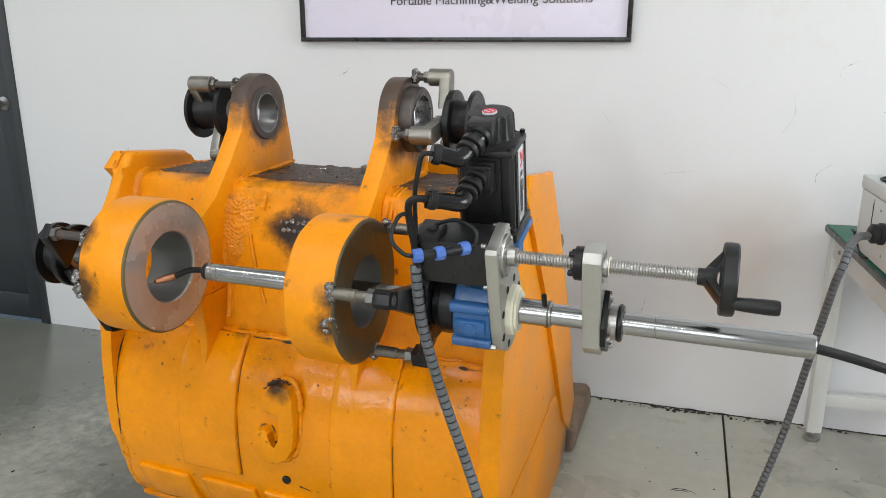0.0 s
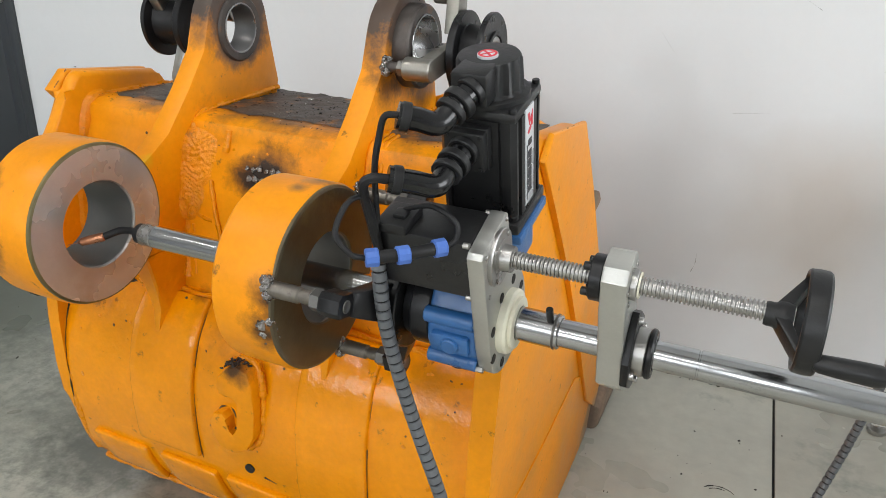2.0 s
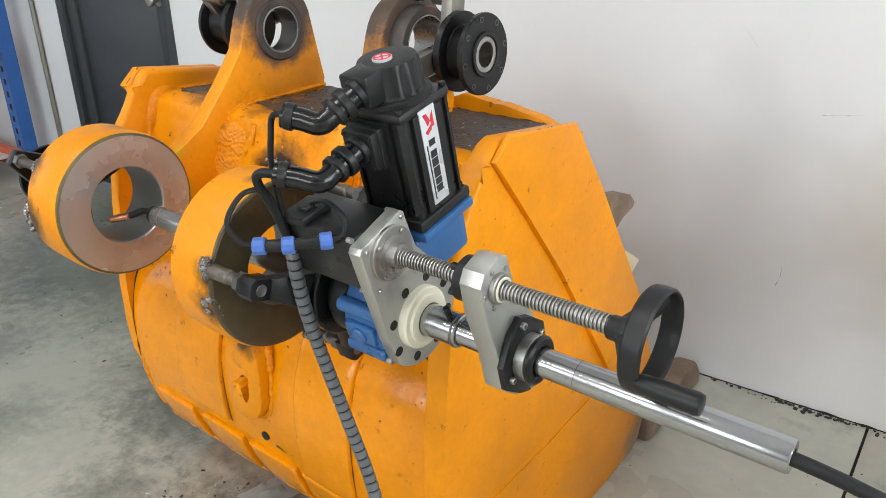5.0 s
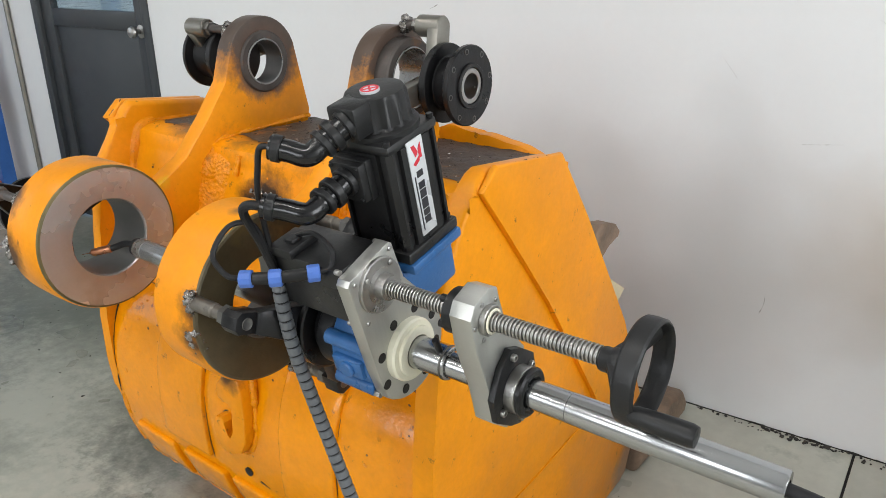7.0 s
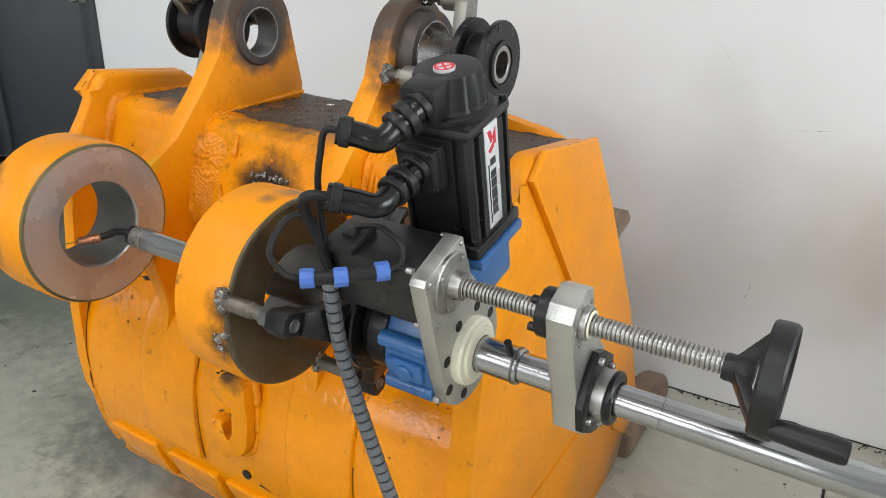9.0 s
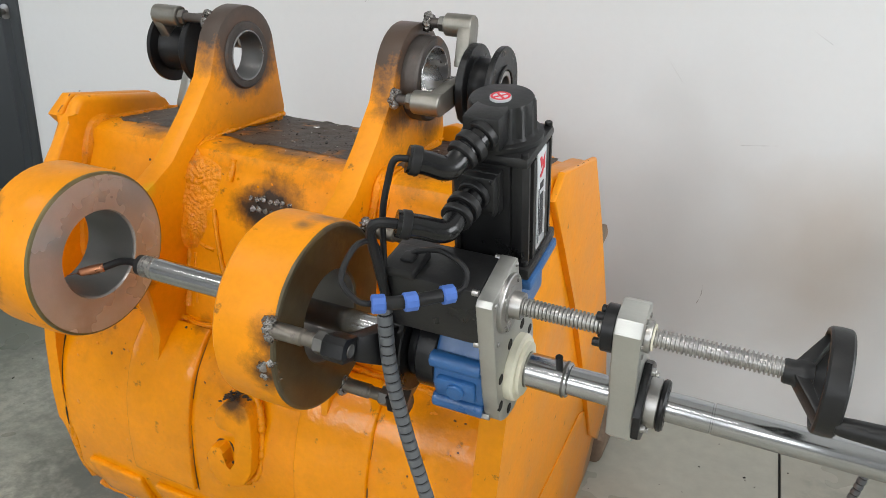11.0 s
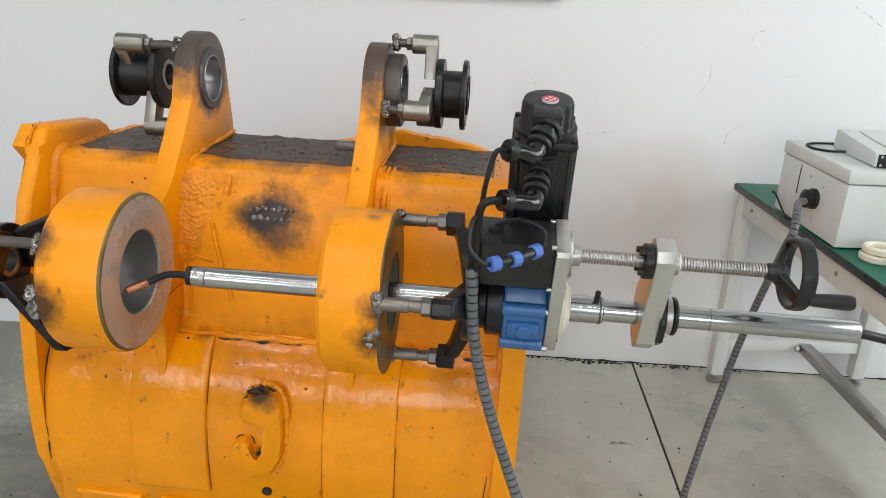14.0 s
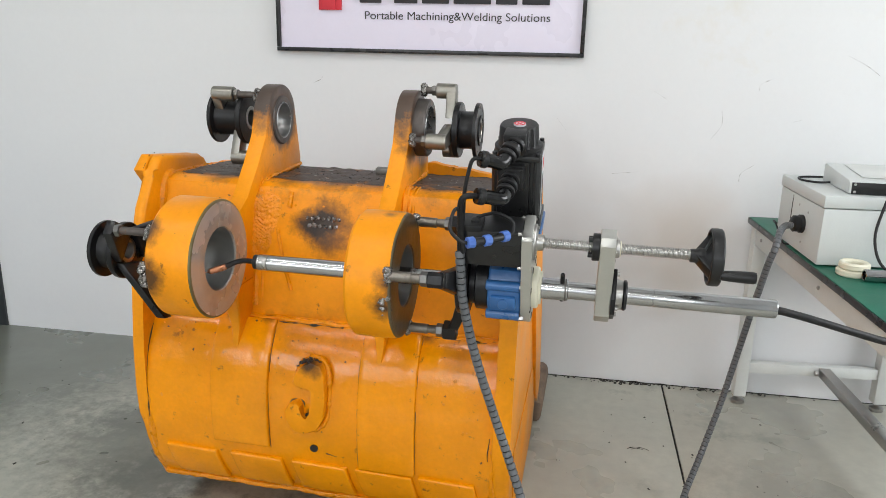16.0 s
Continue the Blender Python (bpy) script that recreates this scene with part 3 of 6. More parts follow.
# ears with a large front boss and a small top eye
EY, EZ = 0.458, 0.296
EAR = [(0.165, 0.085), (0.215, 0.115), (0.285, 0.192), (0.340, 0.262)] + arc(EY, EZ + 0.002, 0.101, 162, 20, 14) + [(0.575, 0.235), (0.592, 0.165), (0.582, 0.125), (0.45, 0.05), (0.30, -0.05), (0.27, -0.12), (0.118, -0.12)] + arc(0, 0, 0.097, -52, 28, 10)
for x0, x1, bore, bx in ((-1.216, -1.170, 0.050, 0), (-0.802, -0.756, 0.060, 0.028)):
    bm = BM()
    prism(bm, EAR, x0, x1, "x", holes=[(EY, EZ, 0.068, 36)], bevel=0.0035)
    # tail that runs out to a point on the shell
    mid, last = (x0 + x1) / 2, None
    for ty, tz, th in ((0.118, -0.1199, 0.023), (0.128, -0.16, 0.022), (0.142, -0.205, 0.017), (0.152, -0.25, 0.013), (0.146, -0.295, 0.008), (0.137, -0.340, 0.002)):
        ring = [bm.verts.new(p) for p in ((mid - th, ty + 0.004, tz), (mid - th * 0.8, ty, tz), (mid + th * 0.8, ty, tz), (mid + th, ty + 0.004, tz), (mid + th, 0.27, tz), (mid - th, 0.27, tz))]
        if last:
            for k in range(6):
                bm.faces.new((last[k], last[(k + 1) % 6], ring[(k + 1) % 6], ring[k]))
        last = ring
    bm.faces.new(last)
    ear = part("ear", bm, M_ORANGE, bucket)
    bm = BM()
    tube(bm, (x0 - 0.004, EY, EZ), (x1 + 0.005 + bx, EY, EZ), bore + 0.021, bore, 44, 0.004)
    part("eye_collar", bm, M_BURNT, ear, "burnt grey steel eye collar")
    bm = BM()
    tube(bm, (x0 - 0.006, EY, EZ), (x1 + 0.0062 + bx, EY, EZ), bore + 0.003, bore - 0.0007, 44, 0.001)
    part("bore_liner", bm, M_EYE, ear, "bright machined bore")
    # thick fillet weld where the ear meets the tube
    for s, xx in ((1, x1), (-1, x0)):
        bm = BM()
        pts = smooth_path([(xx, 0.588, 0.148), (xx + s * 0.002, 0.46, 0.145), (xx + s * 0.003, 0.345, 0.142), (xx + s * 0.004, 0.292, 0.122), (xx + s * 0.004, 0.268, 0.05), (xx + s * 0.004, 0.248, -0.06), (xx + s * 0.003, 0.230, -0.2)], 10)
        sweep(bm, pts, [(0.004 if p.y > 0.33 else 0.011) + 0.005 * noise.noise(p * 25) + 0.002 * noise.noise(p * 70) for i, p in enumerate(pts)], 8)
        part("weld_bead", bm, M_WELD, ear)
    # thickening gusset on the inner side
    if x0 < -1:
        bm = BM()
        rows = []
        NA, NB = 84, 44
        for a in range(NA + 1):
            w = a / NA
            row = []
            for b in range(NB + 1):
                u = b / NB
                z = 0.122 - 0.20 * w
                yb = float(np.interp(z, (-0.2, -0.12, -0.02, 0.05, 0.10, 0.125), (0.226, 0.232, 0.245, 0.262, 0.278, 0.286)))
                edge = (1 - abs(2 * w - 1) ** 8) * (1 - u ** 5)
                wob = noise.noise(Vector((u * 2.5, w * 3.5, 3)))
                run = (w * 17 + 2.6 * wob + 1.5 * u * (0.5 - w) + 0.35 * noise.noise(Vector((u * 9, w * 6, 8)))) % 1.0
                ledge = run ** 0.7 if run < 0.86 else (1 - run) / 0.14
                h = (0.019 * (1 - u) ** 1.3 + 0.004 + 0.0062 * ledge * (0.65 + 0.35 * noise.noise(Vector((u * 4, w * 5, 11)))) + 0.0022 * noise.noise(Vector((u * 12, w * 40, 7))) + 0.005 * max(0, wob)) * edge
                wide = 0.086 - 0.045 * abs(w - 0.30) * (1 if w > 0.3 else 0.3) / 0.7 + 0.012 * noise.noise(Vector((w * 6, 2, 2)))
                row.append(bm.verts.new((x1 - 0.004 + u * wide, yb - h + 0.004, z)))
            rows.append(row)
        for a, b in zip(rows, rows[1:]):
            for q in range(NB):
                bm.faces.new((a[q], a[q + 1], b[q + 1], b[q]))
        part("weld_build_up", bm, M_WELD, ear, "rough painted weld build-up", angle=60)
        for line, r in ((((x1 + 0.066, 0.250, 0.020), (x1 + 0.078, 0.240, -0.030), (x1 + 0.092, 0.233, -0.085), (x1 + 0.112, 0.228, -0.15)), 0.005), (((x1 + 0.098, 0.281, 0.121), (x1 + 0.097, 0.275, 0.100), (x1 + 0.094, 0.268, 0.078)), 0.0065),
                        (((x1 + 0.012, 0.246, -0.045), (x1 + 0.040, 0.241, -0.060), (x1 + 0.070, 0.240, -0.066)), 0.005), (((x1 + 0.022, 0.238, -0.08), (x1 + 0.024, 0.232, -0.13), (x1 + 0.026, 0.228, -0.19)), 0.004)):
            bm = BM()
            pts = smooth_path(line, 12)
            sweep(bm, pts, [r * (1 + 0.4 * noise.noise(p * 60)) for p in pts], 8)
            part("weld_bead", bm, M_WELD, ear, angle=60)
    else:
        for k, r in ((0.010, 0.0060), (0.022, 0.0055), (0.033, 0.0045)):
            bm = BM()
            pts = smooth_path([(x1 + k, 0.345, 0.143), (x1 + k, 0.296, 0.133), (x1 + k * 0.95, 0.272, 0.08), (x1 + k * 0.9, 0.256, 0.02), (x1 + k * 0.8, 0.244, -0.05), (x1 + k * 0.5, 0.234, -0.13)], 16)
            sweep(bm, pts, [r * (1 + 0.35 * noise.noise(p * 50)) for p in pts], 8)
            part("weld_bead", bm, M_WELD, ear, angle=60)


def boss(x_face, x_back, face_mat, ri, label):
    bm = BM()
    d = x_face - x_back
    lathe(bm, (x_back, 0, 0), (x_face, 0, 0), [(ri + 0.004, 0.004), (ri + 0.01, 0), (0.142, 0), (0.150, 0.008), (0.1505, d * 0.5), (0.150, d - 0.008), (0.147, d - 0.003), (ri + 0.012, d - 0.003)], 64, False, False)
    for v in bm.verts:
        v.co += noise.noise_vector(v.co * 14) * 0.0012
    b = part("pin_boss", bm, M_ORANGE, bucket)
    bm = BM()
    lathe(bm, (x_face - 0.004, 0, 0), (x_face + 0.002, 0, 0), [(0.1475, 0), (0.1475, 0.002), (0.1462, 0.0045), (0.1425, 0.006)], 64, False, False)
    part("bevelled_rim", bm, M_OLIVE if face_mat is M_FACE1 else face_mat, b, "olive-brown bevelled rim")
    bm = BM()
    lathe(bm, (x_face - 0.004, 0, 0), (x_face + 0.002, 0, 0), [(0.1427, 0)] + [(0.1425 - (0.1395 - ri) * k / 44, 0.006 + 0.00005 * math.sin(k * 2.3) - 0.00003 * (k % 2)) for k in range(45)] + [(ri + 0.001, 0.003)], 64, False, False)
    part("boss_face", bm, face_mat, b, label)
    bm = BM()
    tube(bm, (x_back - 0.001, 0, 0), (x_face + 0.0005, 0, 0), ri + 0.011, ri, 64, 0.003)
    part("bore_liner", bm, M_BORE, b, "bright machined bore")
    return b


boss(-1.147, -1.264, M_FACE1, 0.078, "heat-tinted machined steel face")
boss(-0.672, -0.780, M_FACE2, 0.073, "dark varnished bronze-brown face")

# paint chipped off along the edges, down to dark steel
def chips(parent, x, line, count, seed):
    rnd = random.Random(seed)
    bm = BM()
    for _ in range(count):
        k = rnd.randrange(len(line) - 1)
        u = rnd.random()
        y, z = (line[k][0] * (1 - u) + line[k + 1][0] * u, line[k][1] * (1 - u) + line[k + 1][1] * u)
        d = Vector((0, line[k + 1][0] - line[k][0], line[k + 1][1] - line[k][1])).normalized()
        r = rnd.uniform(0.0006, 0.0019)
        q = bmesh.ops.create_icosphere(bm, subdivisions=1, radius=1.0)
        turn = Vector((0, 1, 0)).rotation_difference(d).to_matrix().to_4x4()
        bmesh.ops.transform(bm, matrix=Matrix.Translation((x, y, z)) @ turn @ Matrix.Diagonal((r * 0.8, r * rnd.uniform(1.0, 3.2), r * 0.8, 1)), verts=q["verts"])
    tagged(part("chipped_paint", bm, M_DEBRIS, parent, "dark chips in the painted edge"), kind="stuff")


for ob in [o for o in bucket.children if o.name.split(".")[0] == "ear"]:
    right = max(v.co.x for v in ob.data.vertices)
    chips(ob, right - 0.0022, [(y + 0.002, z - 0.002) for y, z in EAR[:10]], 34, 5)
    chips(ob, right - 0.0440, [(y + 0.002, z - 0.002) for y, z in EAR[:10]], 18, 9)
chips(bucket, -0.4035, [(y + 0.001, z - 0.001) for y, z in OVER[:3]], 12, 3)
chips(bucket, -1.4950, [(y + 0.002, z - 0.002) for y, z in OVER[:4]], 10, 4)

# wear straps, heel pads, hook, weld dots


def lying_plate(name, x0, x1, z0, z1, t, parent, slope=0.0, lean=0.0):
    idx = [p for p in LOWER if z1 <= p[1] <= z0]
    bm = BM()
    out, base = offset_profile(idx, -t), offset_profile(idx, 0.007)
    cols = 8
    grid = []
    for i in range(cols + 1):
        x = x0 + (x1 - x0) * i / cols
        row = [bm.verts.new((x + lean * (z0 - p[1]) / (z0 - z1), p[0], p[1] + slope * i / cols)) for p in base] + [bm.verts.new((x + lean * (z0 - p[1]) / (z0 - z1), p[0] + (0.002 * noise.noise(Vector((x * 30, p[1] * 30, 0)))), p[1] + slope * i / cols)) for p in reversed(out)]
        grid.append(row)
    n = len(grid[0])
    for a, b in zip(grid, grid[1:]):
        for k in range(n):
            bm.faces.new((a[k], a[(k + 1) % n], b[(k + 1) % n], b[k]))
    bm.faces.new(grid[0])
    bm.faces.new(grid[-1])
    bmesh.ops.recalc_face_normals(bm, faces=bm.faces)
    bmesh.ops.bevel(bm, geom=[e for e in bm.edges if e.calc_face_angle(0) > 0.8], offset=0.0045, segments=2, affect="EDGES", profile=0.5)
    return part(name, bm, M_GLOSS, parent, angle=60)


for x0, x1, z1 in ((-1.262, -1.092, -0.590), (-0.832, -0.672, -0.628)):
    lying_plate("wear_strap", x0, x1, -0.236, z1, 0.011, bucket)
    # thin brown lines along the foot of the strap's edges, black dirt in its top corners
    prof = sorted(LOWER, key=lambda p: -p[1])
    for x, za, zb, w in ((x0 - 0.001, -0.245, z1, 0.0016), (x1 + 0.001, -0.245, -0.36, 0.0010), (x1 + 0.001, -0.42, z1, 0.0008)):
        bm = BM()
        zs = np.linspace(za, zb, 40)
        yy = np.interp([-z for z in zs], [-p[1] for p in prof], [p[0] for p in prof])
        pts = [Vector((x, y - 0.0005, z)) for y, z in zip(yy, zs)]
        sweep(bm, pts, [0.0004 + w * max(0.0, 0.55 + noise.noise(p * 28)) for p in pts], 6)
        part("dark_line", bm, M_BROWN, bucket, "thin brown line along the edge of the wear strap")
    for xa, xb in ((x0 + 0.004, x0 + 0.050), (x1 - 0.062, x1 - 0.006)):
        bm = BM()
        xs = np.linspace(xa, xb, 26)
        sweep(bm, [Vector((x, 0.197 + 0.002 * noise.noise(Vector((x * 60, 1, 1))), -0.2385 - 0.004 * noise.noise(Vector((x * 45, 2, 0))))) for x in xs], [0.0012 + 0.0062 * abs(noise.noise(Vector((x * 70, 4, 3)))) for x in xs], 7)
        part("dirt_clump", bm, M_DEBRIS, bucket, "black dirt in the torn top edge of the strap", angle=60)
for x0, x1 in ((-1.420, -1.262), (-1.218, -1.062), (-1.032, -0.870), (-0.845, -0.682), (-0.664, -0.508)):
    lying_plate("heel_pad", x0, x1, -0.612, -0.722, 0.0125, bucket, -0.004, 0.022)
# welded seam where the heel plate is lapped under the pads
bm = BM()
xs = np.linspace(XA + 0.01, XB - 0.01, 120)
sweep(bm, [Vector((x, 0.190 + 0.003 * noise.noise(Vector((x * 15, 0, 0))), -0.752 + 0.004 * noise.noise(Vector((x * 9, 5, 0))))) for x in xs], [0.009 + 0.003 * noise.noise(Vector((x * 40, 1, 0))) for x in xs], 8)
part("weld_bead", bm, M_WELD, bucket)
HOOK = [(-1.006, -0.360), (-1.000, -0.338), (-0.978, -0.312), (-0.953, -0.302), (-0.930, -0.309), (-0.918, -0.336), (-0.917, -0.405), (-0.921, -0.462), (-0.942, -0.499), (-0.980, -0.518), (-1.010, -0.512), (-1.029, -0.487), (-1.033, -0.453),
        (-1.019, -0.430), (-1.000, -0.426), (-0.990, -0.436), (-0.985, -0.466), (-0.972, -0.476), (-0.957, -0.452), (-0.952, -0.384), (-0.965, -0.373), (-0.984, -0.381), (-1.001, -0.375)]
bm = BM()
prism(bm, HOOK, 0.098, 0.16, "y", 0.004, 2)
rough_up(bm, 0.0018, 40)
hook = part("lifting_hook", bm, M_ORANGE, bucket, "chipped orange welded lifting hook")
bm = BM()
ring = smooth_path([(-1.006, 0.131, -0.375), (-1.004, 0.131, -0.345), (-0.982, 0.134, -0.312), (-0.953, 0.138, -0.300), (-0.927, 0.134, -0.310), (-0.915, 0.129, -0.345), (-0.913, 0.127, -0.405), (-0.917, 0.126, -0.462), (-0.938, 0.126, -0.501), (-0.980, 0.126, -0.520)], 12)
sweep(bm, ring, [0.0075 + 0.004 * noise.noise(p * 45) + 0.003 * noise.noise(p * 120) for p in ring], 8)
part("weld_bead", bm, M_WELD, hook, "lumpy painted weld round the hook", angle=60)
bm = BM()
for k in range(90):
    u = random.random()
    q = bmesh.ops.create_icosphere(bm, subdivisions=1, radius=random.uniform(0.0012, 0.0042))
    bmesh.ops.transform(bm, matrix=Matrix.Translation((-0.996 + 0.070 * u, random.uniform(0.103, 0.132), -0.327 + 0.026 * math.sin(math.pi * (0.1 + u * 0.8)) + random.uniform(-0.003, 0.003))) @ Matrix.Diagonal((random.uniform(0.7, 1.8), 1, random.uniform(0.4, 0.9), 1)), verts=q["verts"])
for k in range(22):
    q = bmesh.ops.create_icosphere(bm, subdivisions=1, radius=random.uniform(0.0015, 0.004))
    bmesh.ops.transform(bm, matrix=Matrix.Translation((-0.972 + random.uniform(-0.007, 0.007), random.uniform(0.108, 0.126), -0.470 + random.uniform(0, 0.010))), verts=q["verts"])
# dark sweeps drawn in for the shade round the hook's slot and foot
for line in (((-1.004, 0.127, -0.380), (-0.985, 0.127, -0.388), (-0.968, 0.127, -0.379), (-0.958, 0.127, -0.388), (-0.961, 0.1255, -0.448), (-0.970, 0.125, -0.472), (-0.980, 0.125, -0.462), (-0.985, 0.1255, -0.436), (-0.997, 0.126, -0.424), (-1.020, 0.126, -0.430), (-1.034, 0.125, -0.453)),
             ((-0.915, 0.125, -0.34), (-0.913, 0.125, -0.41), (-0.917, 0.125, -0.465), (-0.938, 0.124, -0.504), (-0.980, 0.124, -0.523), (-1.012, 0.124, -0.517), (-1.033, 0.124, -0.489))):
    pts = smooth_path(line, 12)
    sweep(bm, pts, [0.0008 + 0.0030 * max(0.0, 0.35 + noise.noise(p * 60)) for p in pts], 6)
tagged(part("dirt_and_shade_lines", bm, M_DEBRIS, hook, "black earth caught on the hook and shade lines round its slot"), kind="stuff")
for i in range(13):
    bm = BM()
    dx, dz = (i % 7) * 0.0155 + 0.003 * noise.noise(Vector((i * 3.1, 0, 0))), (0.020 if i < 7 else 0.0) + 0.004 * noise.noise(Vector((i * 2.3, 5, 0)))
    z = 0.034 + dz
    y = float(np.interp(z, (-0.02, 0.05, 0.10), (0.245, 0.262, 0.278)))
    weld_lump(bm, (-1.020 + dx + (0.006 if i >= 7 else 0), y + 0.0005, z), 0.0058 + 0.0010 * (i % 3))
    part("weld_dot", bm, M_WELDSTEEL, bucket, "small silvery plug weld in a sooty patch", angle=60)
# black disc set on the shell for the shade inside the hole
bm = BM()
lathe(bm, (-0.961, 0.135, -0.572), (-0.961, 0.1255, -0.573), [(0.011, 0), (0.0115, 0.0088), (0.009, 0.0094)], 16)
part("drain_hole", bm, M_JOINT, bucket, "small black drain hole")
for x, z0, z1, wob in ((-1.462, -0.27, -0.54, 0.004), (-0.456, -0.42, -0.53, 0.003), (-0.470, -0.47, -0.54, 0.006), (-0.925, -0.585, -0.592, 0.0)):
    bm = BM()
    zs = np.linspace(z0, z1, 18)
    prof = sorted(LOWER, key=lambda p: -p[1])
    yy = np.interp([-z for z in zs], [-p[1] for p in prof], [p[0] for p in prof])
    pts = [Vector((x + (0.03 * k / 17 if wob == 0 else 0) + wob * noise.noise(Vector((z * 20, x, 0))), y - 0.0012, z)) for k, (y, z) in enumerate(zip(yy, zs))]
    sweep(bm, pts, [0.0006 + 0.0022 * abs(noise.noise(p * 25)) for p in pts], 6)
    part("paint_crack", bm, M_JOINT, bucket, "black crack in the paint")
# small chips, scabs and drips of paint over the front of the shell and the tube
rnd = random.Random(17)
for count, skin, said, low, high in ((80, M_BROWN, "small brown chips in the paint", 0.0010, 0.0032), (90, M_WELD, "hardened drips and spatter under the paint", 0.0016, 0.0050)):
    bm = BM()
    for i in range(count):
        x = rnd.uniform(XA + 0.04, XB - 0.03)
        if i % 3:
            z = rnd.choice((rnd.uniform(-0.58, -0.25), rnd.uniform(-0.33, -0.25)))
            y = float(np.interp(-z, [-p[1] for p in prof], [p[0] for p in prof]))
        else:
            z = rnd.uniform(-0.20, 0.10)
            y = float(np.interp(z, (-0.2, -0.12, -0.02, 0.05, 0.10), (0.226, 0.232, 0.245, 0.262, 0.278)))
        r = rnd.uniform(low, high)
        q = bmesh.ops.create_icosphere(bm, subdivisions=1, radius=r)
        bmesh.ops.transform(bm, matrix=Matrix.Translation((x, y, z)) @ Matrix.Rotation(rnd.uniform(-0.6, 0.6), 4, "Y") @ Matrix.Diagonal((rnd.uniform(0.5, 1.6), 0.35, rnd.uniform(0.6, 2.4), 1)), verts=q["verts"])
    tagged(part("paint_spatter", bm, skin, bucket, said, angle=60), kind="stuff")
# cutting edge and teeth behind
bm = BM()
box(bm, XA, XB, 0.98, 1.16, -0.903, -0.86, 0.008)
part("cutting_edge", bm, M_RUST, bucket, "rusty worn cutting edge")
for i in range(5):
    x = -0.47 - i * 0.243
    bm = BM()
    prism(bm, [(1.06, -0.90), (1.06, -0.82), (1.12, -0.79), (1.30, -0.785), (1.38, -0.79), (1.43, -0.81), (1.455, -0.85), (1.46, -0.90)], x - 0.045 + (0.04 if i == 0 else 0), x + 0.045 + (0.04 if i == 0 else 0), "x", 0.022, 4)
    rough_up(bm, 0.004, 20)
    part("tooth", bm, M_RUST, bucket, "rusty rounded digging tooth")
bm = BM()
prism(bm, [(0.64, -0.06), (0.66, -0.022), (0.72, -0.032), (0.80, -0.050), (0.835, -0.062), (0.862, -0.088), (0.858, -0.100), (0.80, -0.108), (0.74, -0.15)], -0.452, -0.424, "x", 0.004, 2)
rough_up(bm, 0.003, 45)
part("side_tooth", bm, M_RUST, bucket, "worn rusty side tooth")

# ---------- boring and welding machine ----------
MACH = RIG @ pose(0, 0, 0, 14, 0, 0)
machine = thing("boring_welding_machine", MACH, "portable line boring and welding machine clamped to the bucket", "machine")
SP, SD = -0.027, 0.132
bm = BM()
lathe(bm, (-1.018, 0, 0), (0.152, 0, 0), [(0.0185, 0), (0.02, 0.002), (0.02, 0.91), (0.0192, 0.9105), (0.0192, 0.9125), (0.0203, 0.913), (0.0203, 1.167), (0.0185, 1.17), (0.010, 1.17), (0.010, 1.13)], 40)
bar = part("boring_bar", bm, M_CHROME, machine, "polished chrome bar")
bm = BM()
lathe(bm, (-1.045, 0, 0), (-1.018, 0, 0), [(0.017, 0), (0.0195, 0.002), (0.0195, 0.0255), (0.018, 0.0268)], 40)
part("end_collar", bm, M_STEEL, bar)
bm = BM()
tube(bm, (-0.356, 0, 0), (-0.292, 0, 0), 0.0245, 0.0195, 40, 0.0015)
part("bar_sleeve", bm, M_CHROME, bar)
bm = BM()
tube(bm, (-0.300, 0, 0), (-0.2965, 0, 0), 0.0256, 0.022, 40, 0.0008)
part("retaining_ring", bm, M_NUT, bar)
bm = BM()
cyl(bm, (-0.306, -0.005, 0.02), (-0.306, -0.010, 0.047), 0.0052, 14, 0.001)
part("locking_pin", bm, M_BLACK, bar)
bm = BM()
cyl(bm, (-0.306, 0.005, -0.02), (-0.306, 0.008, -0.034), 0.0052, 14, 0.001)
part("locking_pin", bm, M_BLACK, bar)
# torch at the end of the bar
bm = BM()
lathe(bm, (-1.058, 0, 0), (-1.045, 0, 0), [(0.011, 0), (0.018, 0.004), (0.018, 0.013)], 28)
sweep(bm, smooth_path([(-1.055, 0, 0), (-1.078, 0.002, -0.001), (-1.100, 0.0, -0.004), (-1.119, -0.010, -0.010), (-1.127, -0.017, -0.012)], 6), 0.0066, 12)
neck = part("torch_neck", bm, M_RUBBER, bar, "black bent torch neck")
bm = BM()
lathe(bm, (-1.126, -0.016, -0.012), (-1.161, -0.0465, -0.0135), [(0.0062, 0), (0.0082, 0.002), (0.0082, 0.026), (0.0074, 0.029), (0.0072, 0.040), (0.004, 0.043), (0.002, 0.046)], 20)
part("contact_tip", bm, M_COPPER, neck, "tarnished copper contact tip")
bm = BM()
cyl(bm, (-1.161, -0.0465, -0.0135), (-1.173, -0.057, -0.014), 0.0007, 6)
part("welding_wire", bm, M_COPPER, neck)

